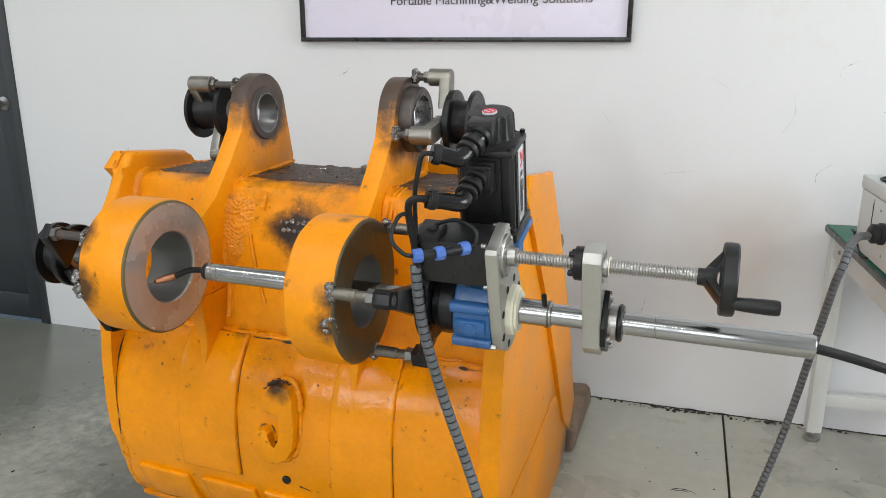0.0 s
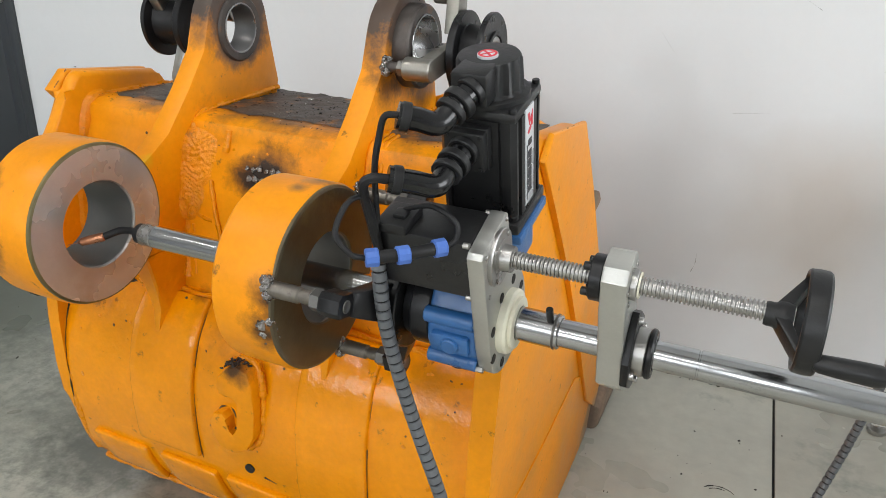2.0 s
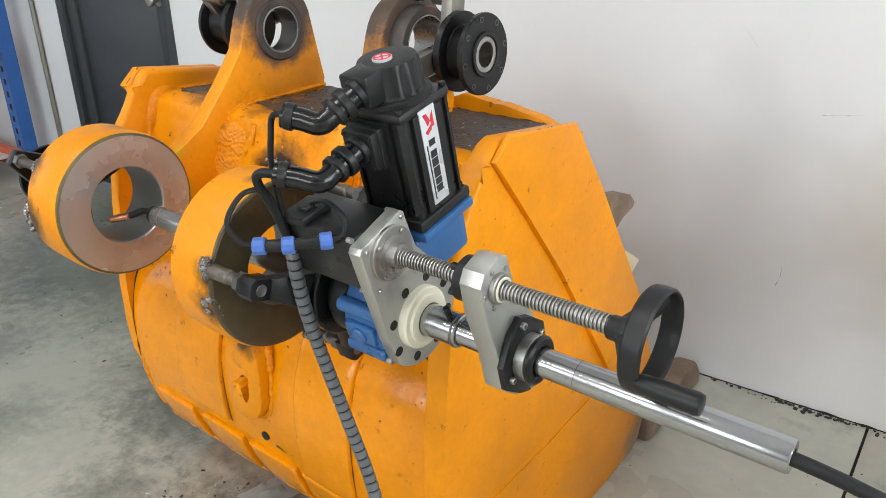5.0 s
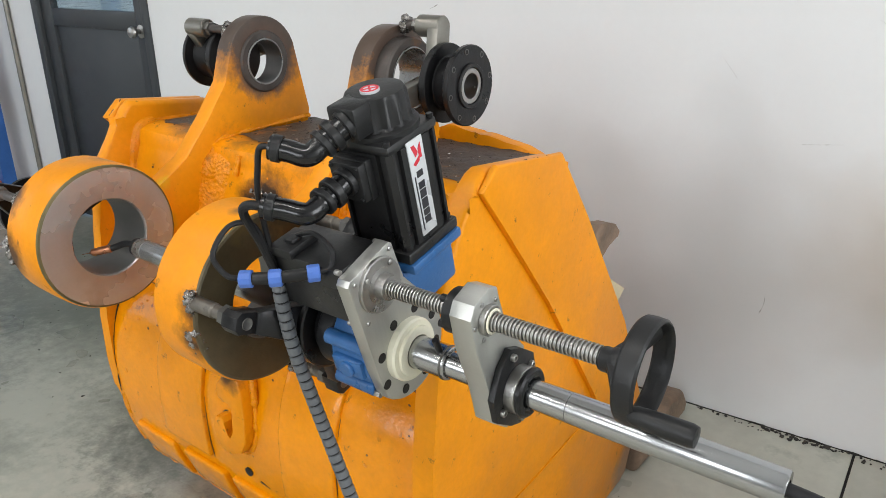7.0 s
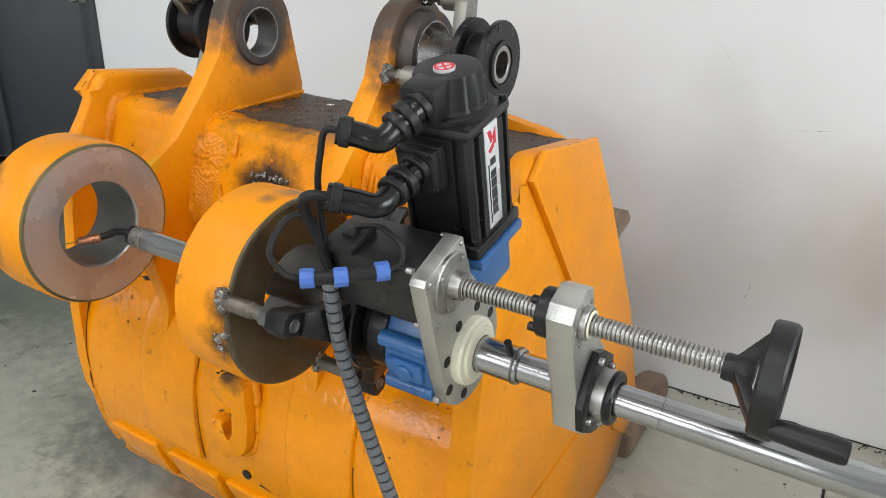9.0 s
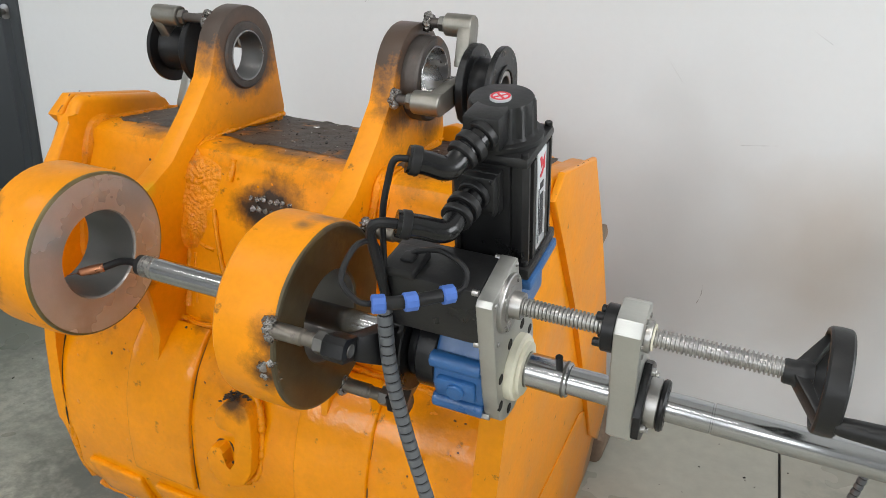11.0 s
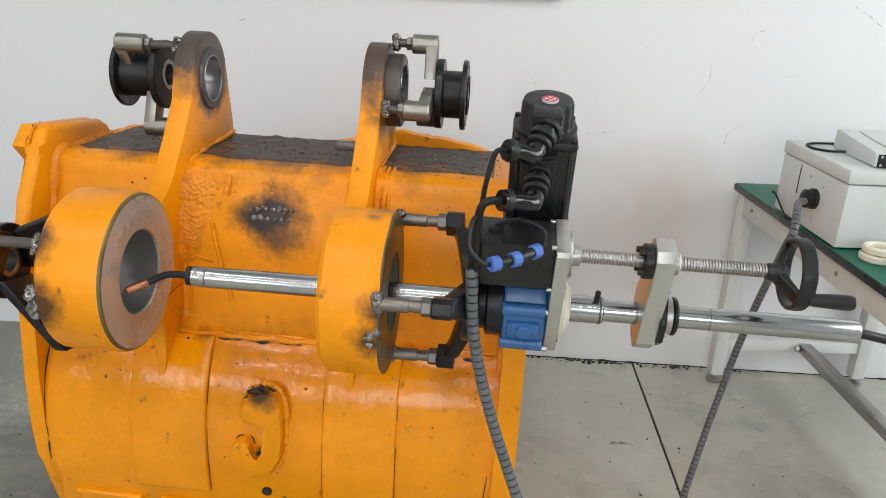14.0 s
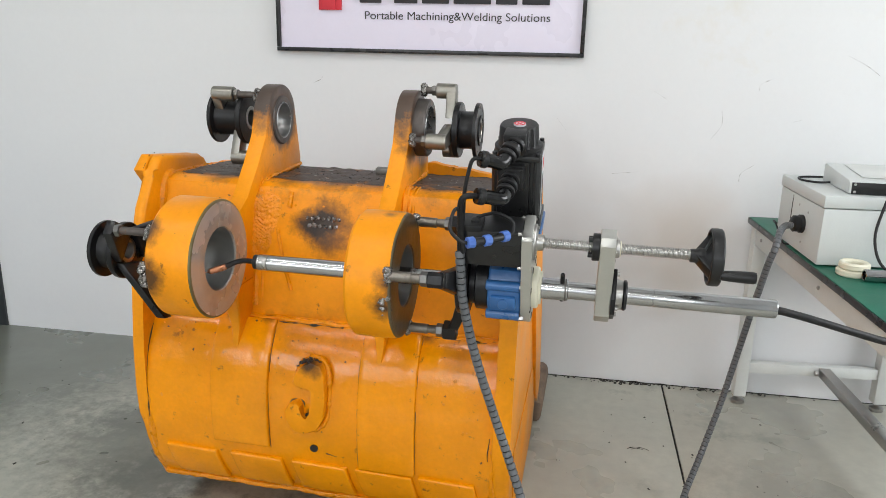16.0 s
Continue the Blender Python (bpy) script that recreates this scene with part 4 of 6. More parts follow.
# face plate
PLATE = [(-0.074, 0.167), (0.008, 0.179), (0.014, 0.174), (0.020, 0.112), (0.066, 0.046)] + arc(0.004, -0.005, 0.078, 40, -145, 18) + [(-0.0665, 0.0), (-0.080, 0.160)]
bm = BM()
prism(bm, PLATE, -0.394, -0.372, "x", 0.002, 2)
plate = part("face_plate", bm, M_ALU, machine, "bare machined aluminium plate")
# solid black discs on the plate paint the shade of its holes
for a in range(0, 360, 45):
    bm = BM()
    c = (0.004 + 0.063 * math.cos(radians(a + 20)), -0.005 + 0.063 * math.sin(radians(a + 20)))
    lathe(bm, (-0.3735, *c), (-0.3712, *c), [(0.0078, 0), (0.0078, 0.0019), (0.0072, 0.0023), (0.0002, 0.0023)], 18)
    part("bolt_recess", bm, M_JOINT, plate)
for q in ((-0.068, 0.158), (0.006, 0.170), (-0.062, 0.090), (0.012, 0.112)):
    bm = BM()
    lathe(bm, (-0.372, *q), (-0.3695, *q), [(0.0035, 0), (0.0035, 0.0015), (0.002, 0.0025)], 12)
    part("screw_head", bm, M_STEEL, plate)
bm = BM()
lathe(bm, (-0.374, 0, 0), (-0.352, 0, 0), [(0.048, 0), (0.048, 0.012), (0.0455, 0.0155), (0.038, 0.016), (0.038, 0.021), (0.035, 0.022), (0.0255, 0.022), (0.0255, 0.0)], 48, False, False)
part("nylon_guide_ring", bm, M_WHITEPL, machine, "ivory nylon guide ring")
# lead screw, bearing and handwheel
bm = BM()
tube(bm, (-0.374, SP, SD), (-0.366, SP, SD), 0.040, 0.018, 40, 0.0015)
brg = part("screw_bearing", bm, M_STEEL, machine)
bm = BM()
lathe(bm, (-0.366, SP, SD), (-0.35, SP, SD), [(0.026, 0), (0.026, 0.001), (0.0185, 0.0015), (0.0175, 0.0155), (0.013, 0.016)], 28)
part("lock_nut", bm, M_STEEL, brg)
for a in range(4):
    bm = BM()
    q = (SP + 0.033 * math.cos(a * 1.571 + 0.8), SD + 0.033 * math.sin(a * 1.571 + 0.8))
    lathe(bm, (-0.366, *q), (-0.363, *q), [(0.004, 0), (0.004, 0.002), (0.002, 0.003)], 10)
    part("screw_head", bm, M_STEEL, brg)
bm = BM()
prof, h = [(0.0090, 0)], 0.0
while h < 0.312:
    prof += [(0.0092, h + 0.0010), (0.0118, h + 0.0016), (0.0121, h + 0.0026), (0.0118, h + 0.0036), (0.0092, h + 0.0042)]
    h += 0.0050
prof += [(0.0090, 0.318)]
lathe(bm, (-0.352, SP, SD), (-0.034, SP, SD), prof, 26)
part("lead_screw", bm, M_STEEL, machine, "steel trapezoidal thread", angle=20)
WY, WZ = -0.028, 0.1305
bm = BM()
lathe(bm, (-0.046, WY, WZ), (0.016, WY, WZ), [(0.0135, 0), (0.0145, 0.003), (0.0145, 0.010), (0.017, 0.014), (0.018, 0.022), (0.015, 0.030), (0.008, 0.031)], 32)
wheel = part("handwheel", bm, M_PLASTIC, machine, "black plastic handwheel")
bm = BM()
lathe(bm, (-0.010, WY, WZ), (0.015, WY, WZ), [(0.0530, 0.002), (0.0545, 0.0), (0.0580, 0.0005), (0.0600, 0.003), (0.0607, 0.0125), (0.0600, 0.022), (0.0580, 0.0245), (0.0565, 0.025), (0.0545, 0.022), (0.0540, 0.0125), (0.0530, 0.002)], 56, False, False)
part("rim", bm, M_PLASTIC, wheel)
for a in (197, 17):
    bm = BM()
    m = Matrix.Translation((0, WY, WZ)) @ Matrix.Rotation(radians(a), 4, "X")
    prism(bm, [(-0.038, 0.006), (-0.020, 0.006), (0.002, 0.055), (-0.008, 0.055)], -0.013, 0.013, 'z', 0.003, 2)
    bmesh.ops.transform(bm, matrix=m, verts=bm.verts)
    part("spoke", bm, M_PLASTIC, wheel)
GA = (-0.081, 0.119)
bm = BM()
lathe(bm, (0.010, *GA), (0.080, *GA), [(0.0085, 0), (0.0105, 0.006), (0.0115, 0.022), (0.0125, 0.05), (0.0125, 0.064), (0.011, 0.069), (0.006, 0.070)], 26)
part("crank_grip", bm, M_PLASTIC, wheel, "smooth black crank grip")
# sliding clamp between screw and bar
CL = [(-0.046, 0.165), (-0.014, 0.170), (0.003, 0.160), (0.005, 0.110), (0.018, 0.072), (0.044, 0.036), (0.046, -0.028), (0.018, -0.060), (-0.018, -0.064), (-0.043, -0.034), (-0.045, 0.028), (-0.058, 0.10), (-0.058, 0.150)]
bm = BM()
prism(bm, CL, -0.231, -0.198, "x", 0.0025, 2)
clamp = part("sliding_clamp", bm, M_ALU, machine, "bare aluminium clamp block")
bm = BM()
prism(bm, [(0.0, 0.066), (0.022, 0.052), (0.050, 0.022), (0.052, -0.018), (0.026, -0.052), (0.0, -0.066), (-0.022, -0.052), (-0.050, -0.022), (-0.052, 0.018), (-0.026, 0.052)], -0.198, -0.188, "x", 0.0015, 2)
part("flange", bm, M_BLACK, clamp)
bm = BM()
tube(bm, (-0.189, 0, 0), (-0.172, 0, 0), 0.033, 0.0205, 44, 0.0015)
col = part("bearing_collar", bm, M_STEEL, clamp)
bm = BM()
tube(bm, (-0.173, 0, 0), (-0.163, 0, 0), 0.0345, 0.0205, 44, 0.003)
part("collar_ring", bm, M_BLACK, clamp)
for q in ((0.0, 0.053), (0.0, -0.053), (-0.038, -0.012), (0.038, 0.012)):
    bm = BM()
    lathe(bm, (-0.188, *q), (-0.182, *q), [(0.0052, 0), (0.0052, 0.005), (0.0042, 0.006), (0.0026, 0.006), (0.0026, 0.003)], 14)
    part("cap_screw", bm, M_STEEL, clamp)
bm = BM()
tube(bm, (-0.198, SP, SD), (-0.190, SP, SD), 0.020, 0.013, 30, 0.001)
part("screw_bush", bm, M_STEEL, clamp)
bm = BM()
tube(bm, (-0.1895, SP, SD), (-0.187, SP, SD), 0.0165, 0.0128, 30, 0.0006)
part("wiper_ring", bm, M_WHITEPL, clamp, "white wiper ring")
for a in range(5):
    bm = BM()
    q = (SP + 0.0265 * math.cos(a * 1.2 + 0.6), SD + 0.0265 * math.sin(a * 1.2 + 0.6))
    lathe(bm, (-0.198, *q), (-0.1958, *q), [(0.0034, 0), (0.0034, 0.0015), (0.002, 0.0022)], 10)
    part("screw_head", bm, M_STEEL, clamp)
bm = BM()
tube(bm, (-0.247, SP, SD), (-0.231, SP, SD), 0.030, 0.013, 30, 0.0015)
for a in range(4):
    q = (SP + 0.023 * math.cos(a * 1.571 + 0.4), SD + 0.023 * math.sin(a * 1.571 + 0.4))
    cyl(bm, (-0.256, *q), (-0.246, *q), 0.0055, 12, 0.001)
part("nut_flange", bm, M_BLACK, clamp)

# blue right-angle gearbox
bm = BM()
G = [(-0.055, 0.028), (-0.030, 0.056), (0.015, 0.060), (0.052, 0.050), (0.064, 0.02), (0.064, -0.024), (0.050, -0.058), (0.015, -0.066), (-0.025, -0.064), (-0.056, -0.045), (-0.064, -0.01)]
prism(bm, G, -0.470, -0.394, "x", 0.006, 3)
gear = part("gearbox", bm, M_BLUE, machine, "blue enamelled cast gearbox")
for y0, z0, r in ((-0.055, 0.03, 0.012), (-0.055, -0.045, 0.012), (0.012, -0.064, 0.012), (0.055, -0.05, 0.012)):
    bm = BM()
    cyl(bm, (-0.472, y0, z0), (-0.396, y0, z0), r, 18, 0.002)
    part("bolt_lug", bm, M_BLUE, gear)
    bm = BM()
    hexagon(bm, (-0.398, y0 * 1.08, z0 * 1.08), (-0.386, y0 * 1.08, z0 * 1.08), 0.0062)
    part("bolt_head", bm, M_STEEL, gear)
bm = BM()
box(bm, -0.462, -0.404, -0.0695, -0.05, -0.024, 0.008, 0.005)
cyl(bm, (-0.432, -0.060, -0.008), (-0.432, -0.0745, -0.008), 0.013, 24, 0.002)
part("access_cover", bm, M_BLUE, gear)
bm = BM()
box(bm, -0.466, -0.380, 0.030, 0.150, 0.030, 0.108, 0.010, None, 3)
box(bm, -0.482, -0.362, 0.036, 0.152, 0.106, 0.122, 0.004)
part("motor_flange", bm, M_BLUE, gear)
# black adapter discs, three-arm bracket, studs
bm = BM()
lathe(bm, (-0.515, 0, 0), (-0.469, 0, 0), [(0.045, 0), (0.050, 0.002), (0.050, 0.014), (0.058, 0.016), (0.060, 0.018), (0.060, 0.044), (0.058, 0.046)], 44)
part("adapter_disc", bm, M_BLACK, machine)
bm = BM()
lathe(bm, (-0.541, 0, 0), (-0.515, 0, 0), [(0.022, 0), (0.072, 0), (0.075, 0.002), (0.075, 0.024), (0.072, 0.026), (0.022, 0.026)], 44, False, False)
spider = part("mounting_bracket", bm, M_BLACK, machine)
for sy, sz in ((-0.126, 0.074), (0.140, 0.072), (0.009, -0.154)):
    ang = math.atan2(sz, sy)
    rr = math.hypot(sy, sz)
    m = Matrix.Rotation(ang, 4, "X")
    bm = BM()
    rings = [[bm.verts.new(m @ Vector((x, r, w))) for x, w in ((xa, -wd), (xb, -wd), (xb, wd), (xa, wd))] for r, xa, xb, wd in ((0.045, -0.546, -0.514, 0.034), (rr - 0.030, -0.566, -0.542, 0.020), (rr - 0.016, -0.574, -0.548, 0.017))]
    for ra, rb in zip(rings, rings[1:]):
        for k in range(4):
            bm.faces.new((ra[k], ra[(k + 1) % 4], rb[(k + 1) % 4], rb[k]))
    bm.faces.new(rings[0])
    bm.faces.new(rings[-1])
    bmesh.ops.bevel(bm, geom=list(bm.edges), offset=0.0022, segments=2, affect="EDGES", profile=0.5)
    arm = part("arm", bm, M_BLACK, spider)
    bm = BM()
    prism(bm, [(rr - 0.019, -0.017), (rr + 0.012, -0.017), (rr + 0.020, -0.009), (rr + 0.020, 0.009), (rr + 0.012, 0.017), (rr - 0.019, 0.017)], -0.587, -0.553, "x", 0.0025, 2)
    bmesh.ops.transform(bm, matrix=m, verts=bm.verts)
    part("foot", bm, M_BLACK, arm)
    bm = BM()
    c = (sy, sz)
    hexagon(bm, (-0.604, *c), (-0.587, *c), 0.0165)
    part("nut", bm, M_NUT, arm)
    bm = BM()
    lathe(bm, (-0.553, *c), (-0.5515, *c), [(0.0095, 0), (0.0095, 0.001), (0.0088, 0.0015), (0.006, 0.0005)], 18)
    part("stud_end", bm, M_NUT, arm)
    bm = BM()
    lathe(bm, (-0.672, *c), (-0.600, *c), [(0.0122, 0), (0.0122, 0.046), (0.0100, 0.049), (0.0100, 0.054), (0.0106, 0.056), (0.0106, 0.072)], 22)
    part("stud", bm, M_STUD, arm, "dull turned steel stud")
    bm = BM()
    for k in range(7):
        a = k * 0.9
        weld_lump(bm, (-0.675 - 0.004 * (k % 2), c[0] + 0.010 * math.cos(a), c[1] + 0.013 * math.sin(a)), 0.0062 + 0.0022 * (k % 3))
    tagged(part("tack_weld", bm, M_WELDSTEEL, arm, "silvery lumpy tack weld", angle=60), kind="stuff")
# extra lump of weld low on the boss
bm = BM()
for k in range(9):
    weld_lump(bm, (-0.683 + 0.006 * math.sin(k * 2.1), -0.141 + 0.003 * math.cos(k * 1.7), 0.030 - 0.0055 * k), 0.0065 + 0.002 * (k % 3))
tagged(part("tack_weld", bm, M_WELDSTEEL, spider, angle=60), kind="stuff")

# main motor, standing on the gearbox
MX0, MX1, MP0, MP1, MD0, MD1 = -0.478, -0.370, 0.040, 0.148, 0.122, 0.302
bm = BM()
MC, MPc = (MX0 + MX1) / 2, (MP0 + MP1) / 2
H = 0.054
sec = []
for sx, sy in ((1, 1), (-1, 1), (-1, -1), (1, -1)):
    cs = [(H, 0.030), (H - 0.006, 0.031), (H - 0.006, 0.040), (H - 0.001, 0.041), (H - 0.001, H - 0.008), (H - 0.008, H - 0.001), (0.041, H - 0.001), (0.040, H - 0.006), (0.031, H - 0.006), (0.030, H)]
    pts = [(sx * a, sy * b) for a, b in cs]
    if sx * sy < 0:
        pts.reverse()
    sec += pts
prism(bm, [(MC + a, MPc + b) for a, b in sec], MD0 + 0.016, MD1 - 0.014, "z", 0.0)
motor = part("servo_motor", bm, M_MOTOR, machine, "black finned servo motor")
bm = BM()
box(bm, MX0 - 0.004, MX1 + 0.004, MP0 - 0.004, MP1 + 0.004, MD0, MD0 + 0.018, 0.004)
part("front_flange", bm, M_MOTOR, motor)
bm = BM()
box(bm, MX0, MX1, MP0, MP1, MD1 - 0.016, MD1, 0.006)
part("rear_cover", bm, M_MOTOR, motor)
for sx in (-1, 1):
    for sy in (-1, 1):
        bm = BM()
        cyl(bm, (MC + sx * 0.047, MPc + sy * 0.047, MD1 - 0.002), (MC + sx * 0.047, MPc + sy * 0.047, MD1 + 0.005), 0.0052, 14, 0.001)
        part("cover_bolt", bm, M_BLACK, motor)
        bm = BM()
        cyl(bm, (MC + sx * 0.047, MPc + sy * 0.047, MD0 + 0.016), (MC + sx * 0.047, MPc + sy * 0.047, MD0 + 0.026), 0.006, 14, 0.001)
        part("flange_bolt", bm, M_BLACK, motor)
bm = BM()
lathe(bm, (MC, MPc, MD1 - 0.002), (MC, MPc, MD1 + 0.06), [(0.053, 0), (0.053, 0.008), (0.050, 0.010), (0.046, 0.0105), (0.0445, 0.014), (0.0430, 0.050), (0.040, 0.055), (0.030, 0.0565)], 60)
for v in bm.verts:
    a = math.atan2(v.co.y - MPc, v.co.x - MC)
    if MD1 + 0.010 < v.co.z < MD1 + 0.050 and a > -1.2 and int((a + 3.2) / 0.21) % 2:
        v.co.x = MC + (v.co.x - MC) * 0.925
        v.co.y = MPc + (v.co.y - MPc) * 0.925
box(bm, MC - 0.026, MC + 0.022, MPc - 0.068, MPc - 0.02, MD1 + 0.010, MD1 + 0.054, 0.004)
cap = part("encoder_cap", bm, M_PLASTIC, motor)
bm = BM()
lathe(bm, (MC + 0.002, MPc - 0.010, MD1 + 0.0545), (MC + 0.002, MPc - 0.010, MD1 + 0.0585), [(0.0135, 0), (0.0135, 0.0032), (0.0132, 0.0036)], 36)
disc = part("warning_sticker", bm, M_LABEL, cap, "round white sticker with a red ring and cross")
bm = BM()
ST = (MC + 0.002, MPc - 0.010, MD1 + 0.0582)
lathe(bm, ST, (ST[0], ST[1], ST[2] + 0.001), [(0.0125, 0), (0.0125, 0.0004), (0.0095, 0.0004), (0.0095, 0)], 36, False, False)
for a in (45, 135):
    box(bm, -0.0095, 0.0095, -0.0014, 0.0014, 0, 0.0004, 0, Matrix.Translation(ST) @ Matrix.Rotation(radians(a), 4, "Z"))
part("sticker_print", bm, M_RED, cap)
# label plate on the side
bm = BM()
LX, LY0, LY1, LZ0, LZ1 = MX1 + 0.0005, MPc - 0.019, MPc + 0.014, 0.148, 0.292
box(bm, LX - 0.003, LX + 0.001, LY0, LY1, LZ0, LZ1, 0.0006)
lab = part("label_plate", bm, M_LABEL, motor, "silver-white label with a red mark and dark lettering")
bm = BM()
LM = (LY0 + LY1) / 2
for poly in ([(-0.010, 0.284), (-0.003, 0.284), (0.003, 0.272), (-0.003, 0.266)], [(0.010, 0.284), (0.004, 0.276), (0.004, 0.262), (0.010, 0.262)], [(-0.010, 0.258), (0.004, 0.266), (0.004, 0.259), (-0.006, 0.254)]):
    prism(bm, [(LM + a, b) for a, b in poly], LX + 0.0008, LX + 0.0016, "x")
part("label_mark", bm, M_RED, lab)
bm = BM()
z = 0.246
for i, hgt in enumerate((0.011, 0.0, 0.012, 0.014, 0.017, 0.011, 0.012)):
    if hgt:
        prism(bm, [(LM - 0.007, z - hgt + 0.0015), (LM - 0.007, z), (LM + 0.006, z), (LM + 0.006, z - hgt + 0.0015)], LX + 0.0008, LX + 0.0016, "x")
        z -= hgt
    else:
        z -= 0.006
prism(bm, [(LM - 0.0125, 0.156), (LM - 0.0125, 0.240), (LM - 0.0105, 0.240), (LM - 0.0105, 0.156)], LX + 0.0008, LX + 0.0016, "x")
part("label_print", bm, M_PRINT, lab)


def elbow(base, mid, end, parent, r=0.0148):
    """A right-angled threaded cable gland with its coupling nuts."""
    pts = smooth_path([base, (Vector(base) * 0.45 + Vector(mid) * 0.55), mid, (Vector(end) * 0.5 + Vector(mid) * 0.5), end], 8)
    bm = BM()
    n = len(pts)
    sweep(bm, pts, [r * (1.0 if 0.3 < i / n < 0.85 else 1.12) for i in range(n)], 20)
    e = part("elbow_connector", bm, M_ELBOW, parent, "glossy black elbow connector")
    for f, rr, w in ((0.03, 1.42, 0.010), (0.16, 1.50, 0.012), (0.30, 1.38, 0.009), (0.93, 1.22, 0.012)):
        i = min(int(f * (n - 1)), n - 2)
        d = (pts[i + 1] - pts[i]).normalized()
        bm = BM()
        lathe(bm, pts[i] - d * w / 2, pts[i] + d * w / 2, [(r * rr * 0.94, 0), (r * rr, w * 0.12), (r * rr, w * 0.88), (r * rr * 0.94, w)], 16)
        part("coupling_nut", bm, M_PLASTIC, e)
    return e


elbow((MC, 0.030, 0.332), (-0.446, -0.024, 0.311), (-0.488, -0.046, 0.327), cap)
bm = BM()
box(bm, MC - 0.036, MC + 0.019, MP0 - 0.024, MP0 + 0.004, 0.226, 0.281, 0.003)
box(bm, MC - 0.038, MC + 0.021, MP0 - 0.012, MP0 + 0.005, 0.224, 0.283, 0.002)
for a, b in ((-0.031, 0.231), (0.014, 0.231), (-0.031, 0.276), (0.014, 0.276)):
    cyl(bm, (MC + a, MP0 - 0.0265, b), (MC + a, MP0 - 0.022, b), 0.0026, 8)
jb = part("terminal_box", bm, M_PLASTIC, motor)
elbow((MC - 0.008, 0.014, 0.256), (-0.440, -0.054, 0.243), (-0.490, -0.083, 0.260), jb)
# feed motor beside the plate
bm = BM()
box(bm, -0.535, -0.394, SP - 0.042, SP + 0.040, SD - 0.046, SD + 0.040, 0.004)
feed = part("feed_motor", bm, M_MOTOR, machine, "black square feed motor")
bm = BM()
box(bm, -0.524, -0.480, SP - 0.046, SP + 0.01, SD + 0.036, SD + 0.052, 0.004)
box(bm, -0.506, -0.488, SP - 0.030, SP - 0.01, SD + 0.050, SD + 0.058, 0.003)
part("connector_block", bm, M_PLASTIC, feed)
for q in ((-0.036, -0.040), (0.034, -0.040), (-0.036, 0.034), (0.034, 0.034)):
    bm = BM()
    cyl(bm, (-0.402, SP + q[0] * 1.13, SD + q[1] * 1.13), (-0.394, SP + q[0] * 1.13, SD + q[1] * 1.13), 0.0042, 12)
    part("motor_bolt", bm, M_STEEL, feed)

# inline cable coupling with blue nuts
coupling = thing("cable_coupling", MACH, "black cable coupling with three blue nuts", "connector")
C1, C2, C3 = Vector((-0.492, -0.140, 0.181)), Vector((-0.461, -0.118, 0.177)), Vector((-0.429, -0.0815, 0.170))
bm = BM()
sweep(bm, [C1, C2, C3], 0.0085, 16)
part("coupling_body", bm, M_PLASTIC, coupling)
for c, d in ((C1, C2 - C1), (C2, C3 - C1), (C3, C3 - C2)):
    d = d.normalized()
    bm = BM()
    lathe(bm, c - d * 0.0085, c + d * 0.0085, [(0.0105, 0), (0.0122, 0.0015), (0.0122, 0.0155), (0.0105, 0.017)], 10)
    part("blue_nut", bm, M_BLUENUT, coupling, "blue plastic nut")


def cable(name, pts, r, label, m=None, material=None, seg=10, per=10, category="cable"):
    bm = BM()
    sweep(bm, smooth_path(pts, per), r, seg)
    ob = part(name, bm, material or M_RUBBER)
    if m is not None:
        ob.matrix_world = m
    return tagged(ob, label, category)


HT = Vector((-0.524, -0.072, 0.118))
cable("motor_cable", [(-0.486, -0.045, 0.327), (-0.502, -0.052, 0.326), (-0.510, -0.058, 0.30), (-0.517, -0.066, 0.26), (-0.520, -0.070, 0.20), HT], 0.0042, "thin black motor cable hanging from the upper elbow connector", MACH)
cable("motor_cable", [(-0.488, -0.082, 0.259), (-0.508, -0.092, 0.262), (-0.520, -0.094, 0.247), (-0.524, -0.080, 0.19), HT + Vector((0.004, 0, 0))], 0.0065, "black motor cable hanging from the lower elbow connector", MACH)
cable("loop_cable", [C1 - (C2 - C1).normalized() * 0.008, C1 - (C2 - C1).normalized() * 0.025 + Vector((0, 0, 0.008)), (-0.532, -0.150, 0.215), (-0.530, -0.115, 0.238), (-0.522, -0.085, 0.225), (-0.520, -0.078, 0.18), HT], 0.0038, "thin black cable looping from the blue coupling", MACH)
cable("feed_motor_cable", [C3 + (C3 - C2).normalized() * 0.006, (-0.415, -0.062, 0.172), (-0.418, -0.052, 0.192), (-0.450, -0.045, 0.204), (-0.478, -0.040, 0.196), (-0.495, -0.040, 0.188)], 0.0038, "thin black cable from the coupling to the feed motor", MACH)


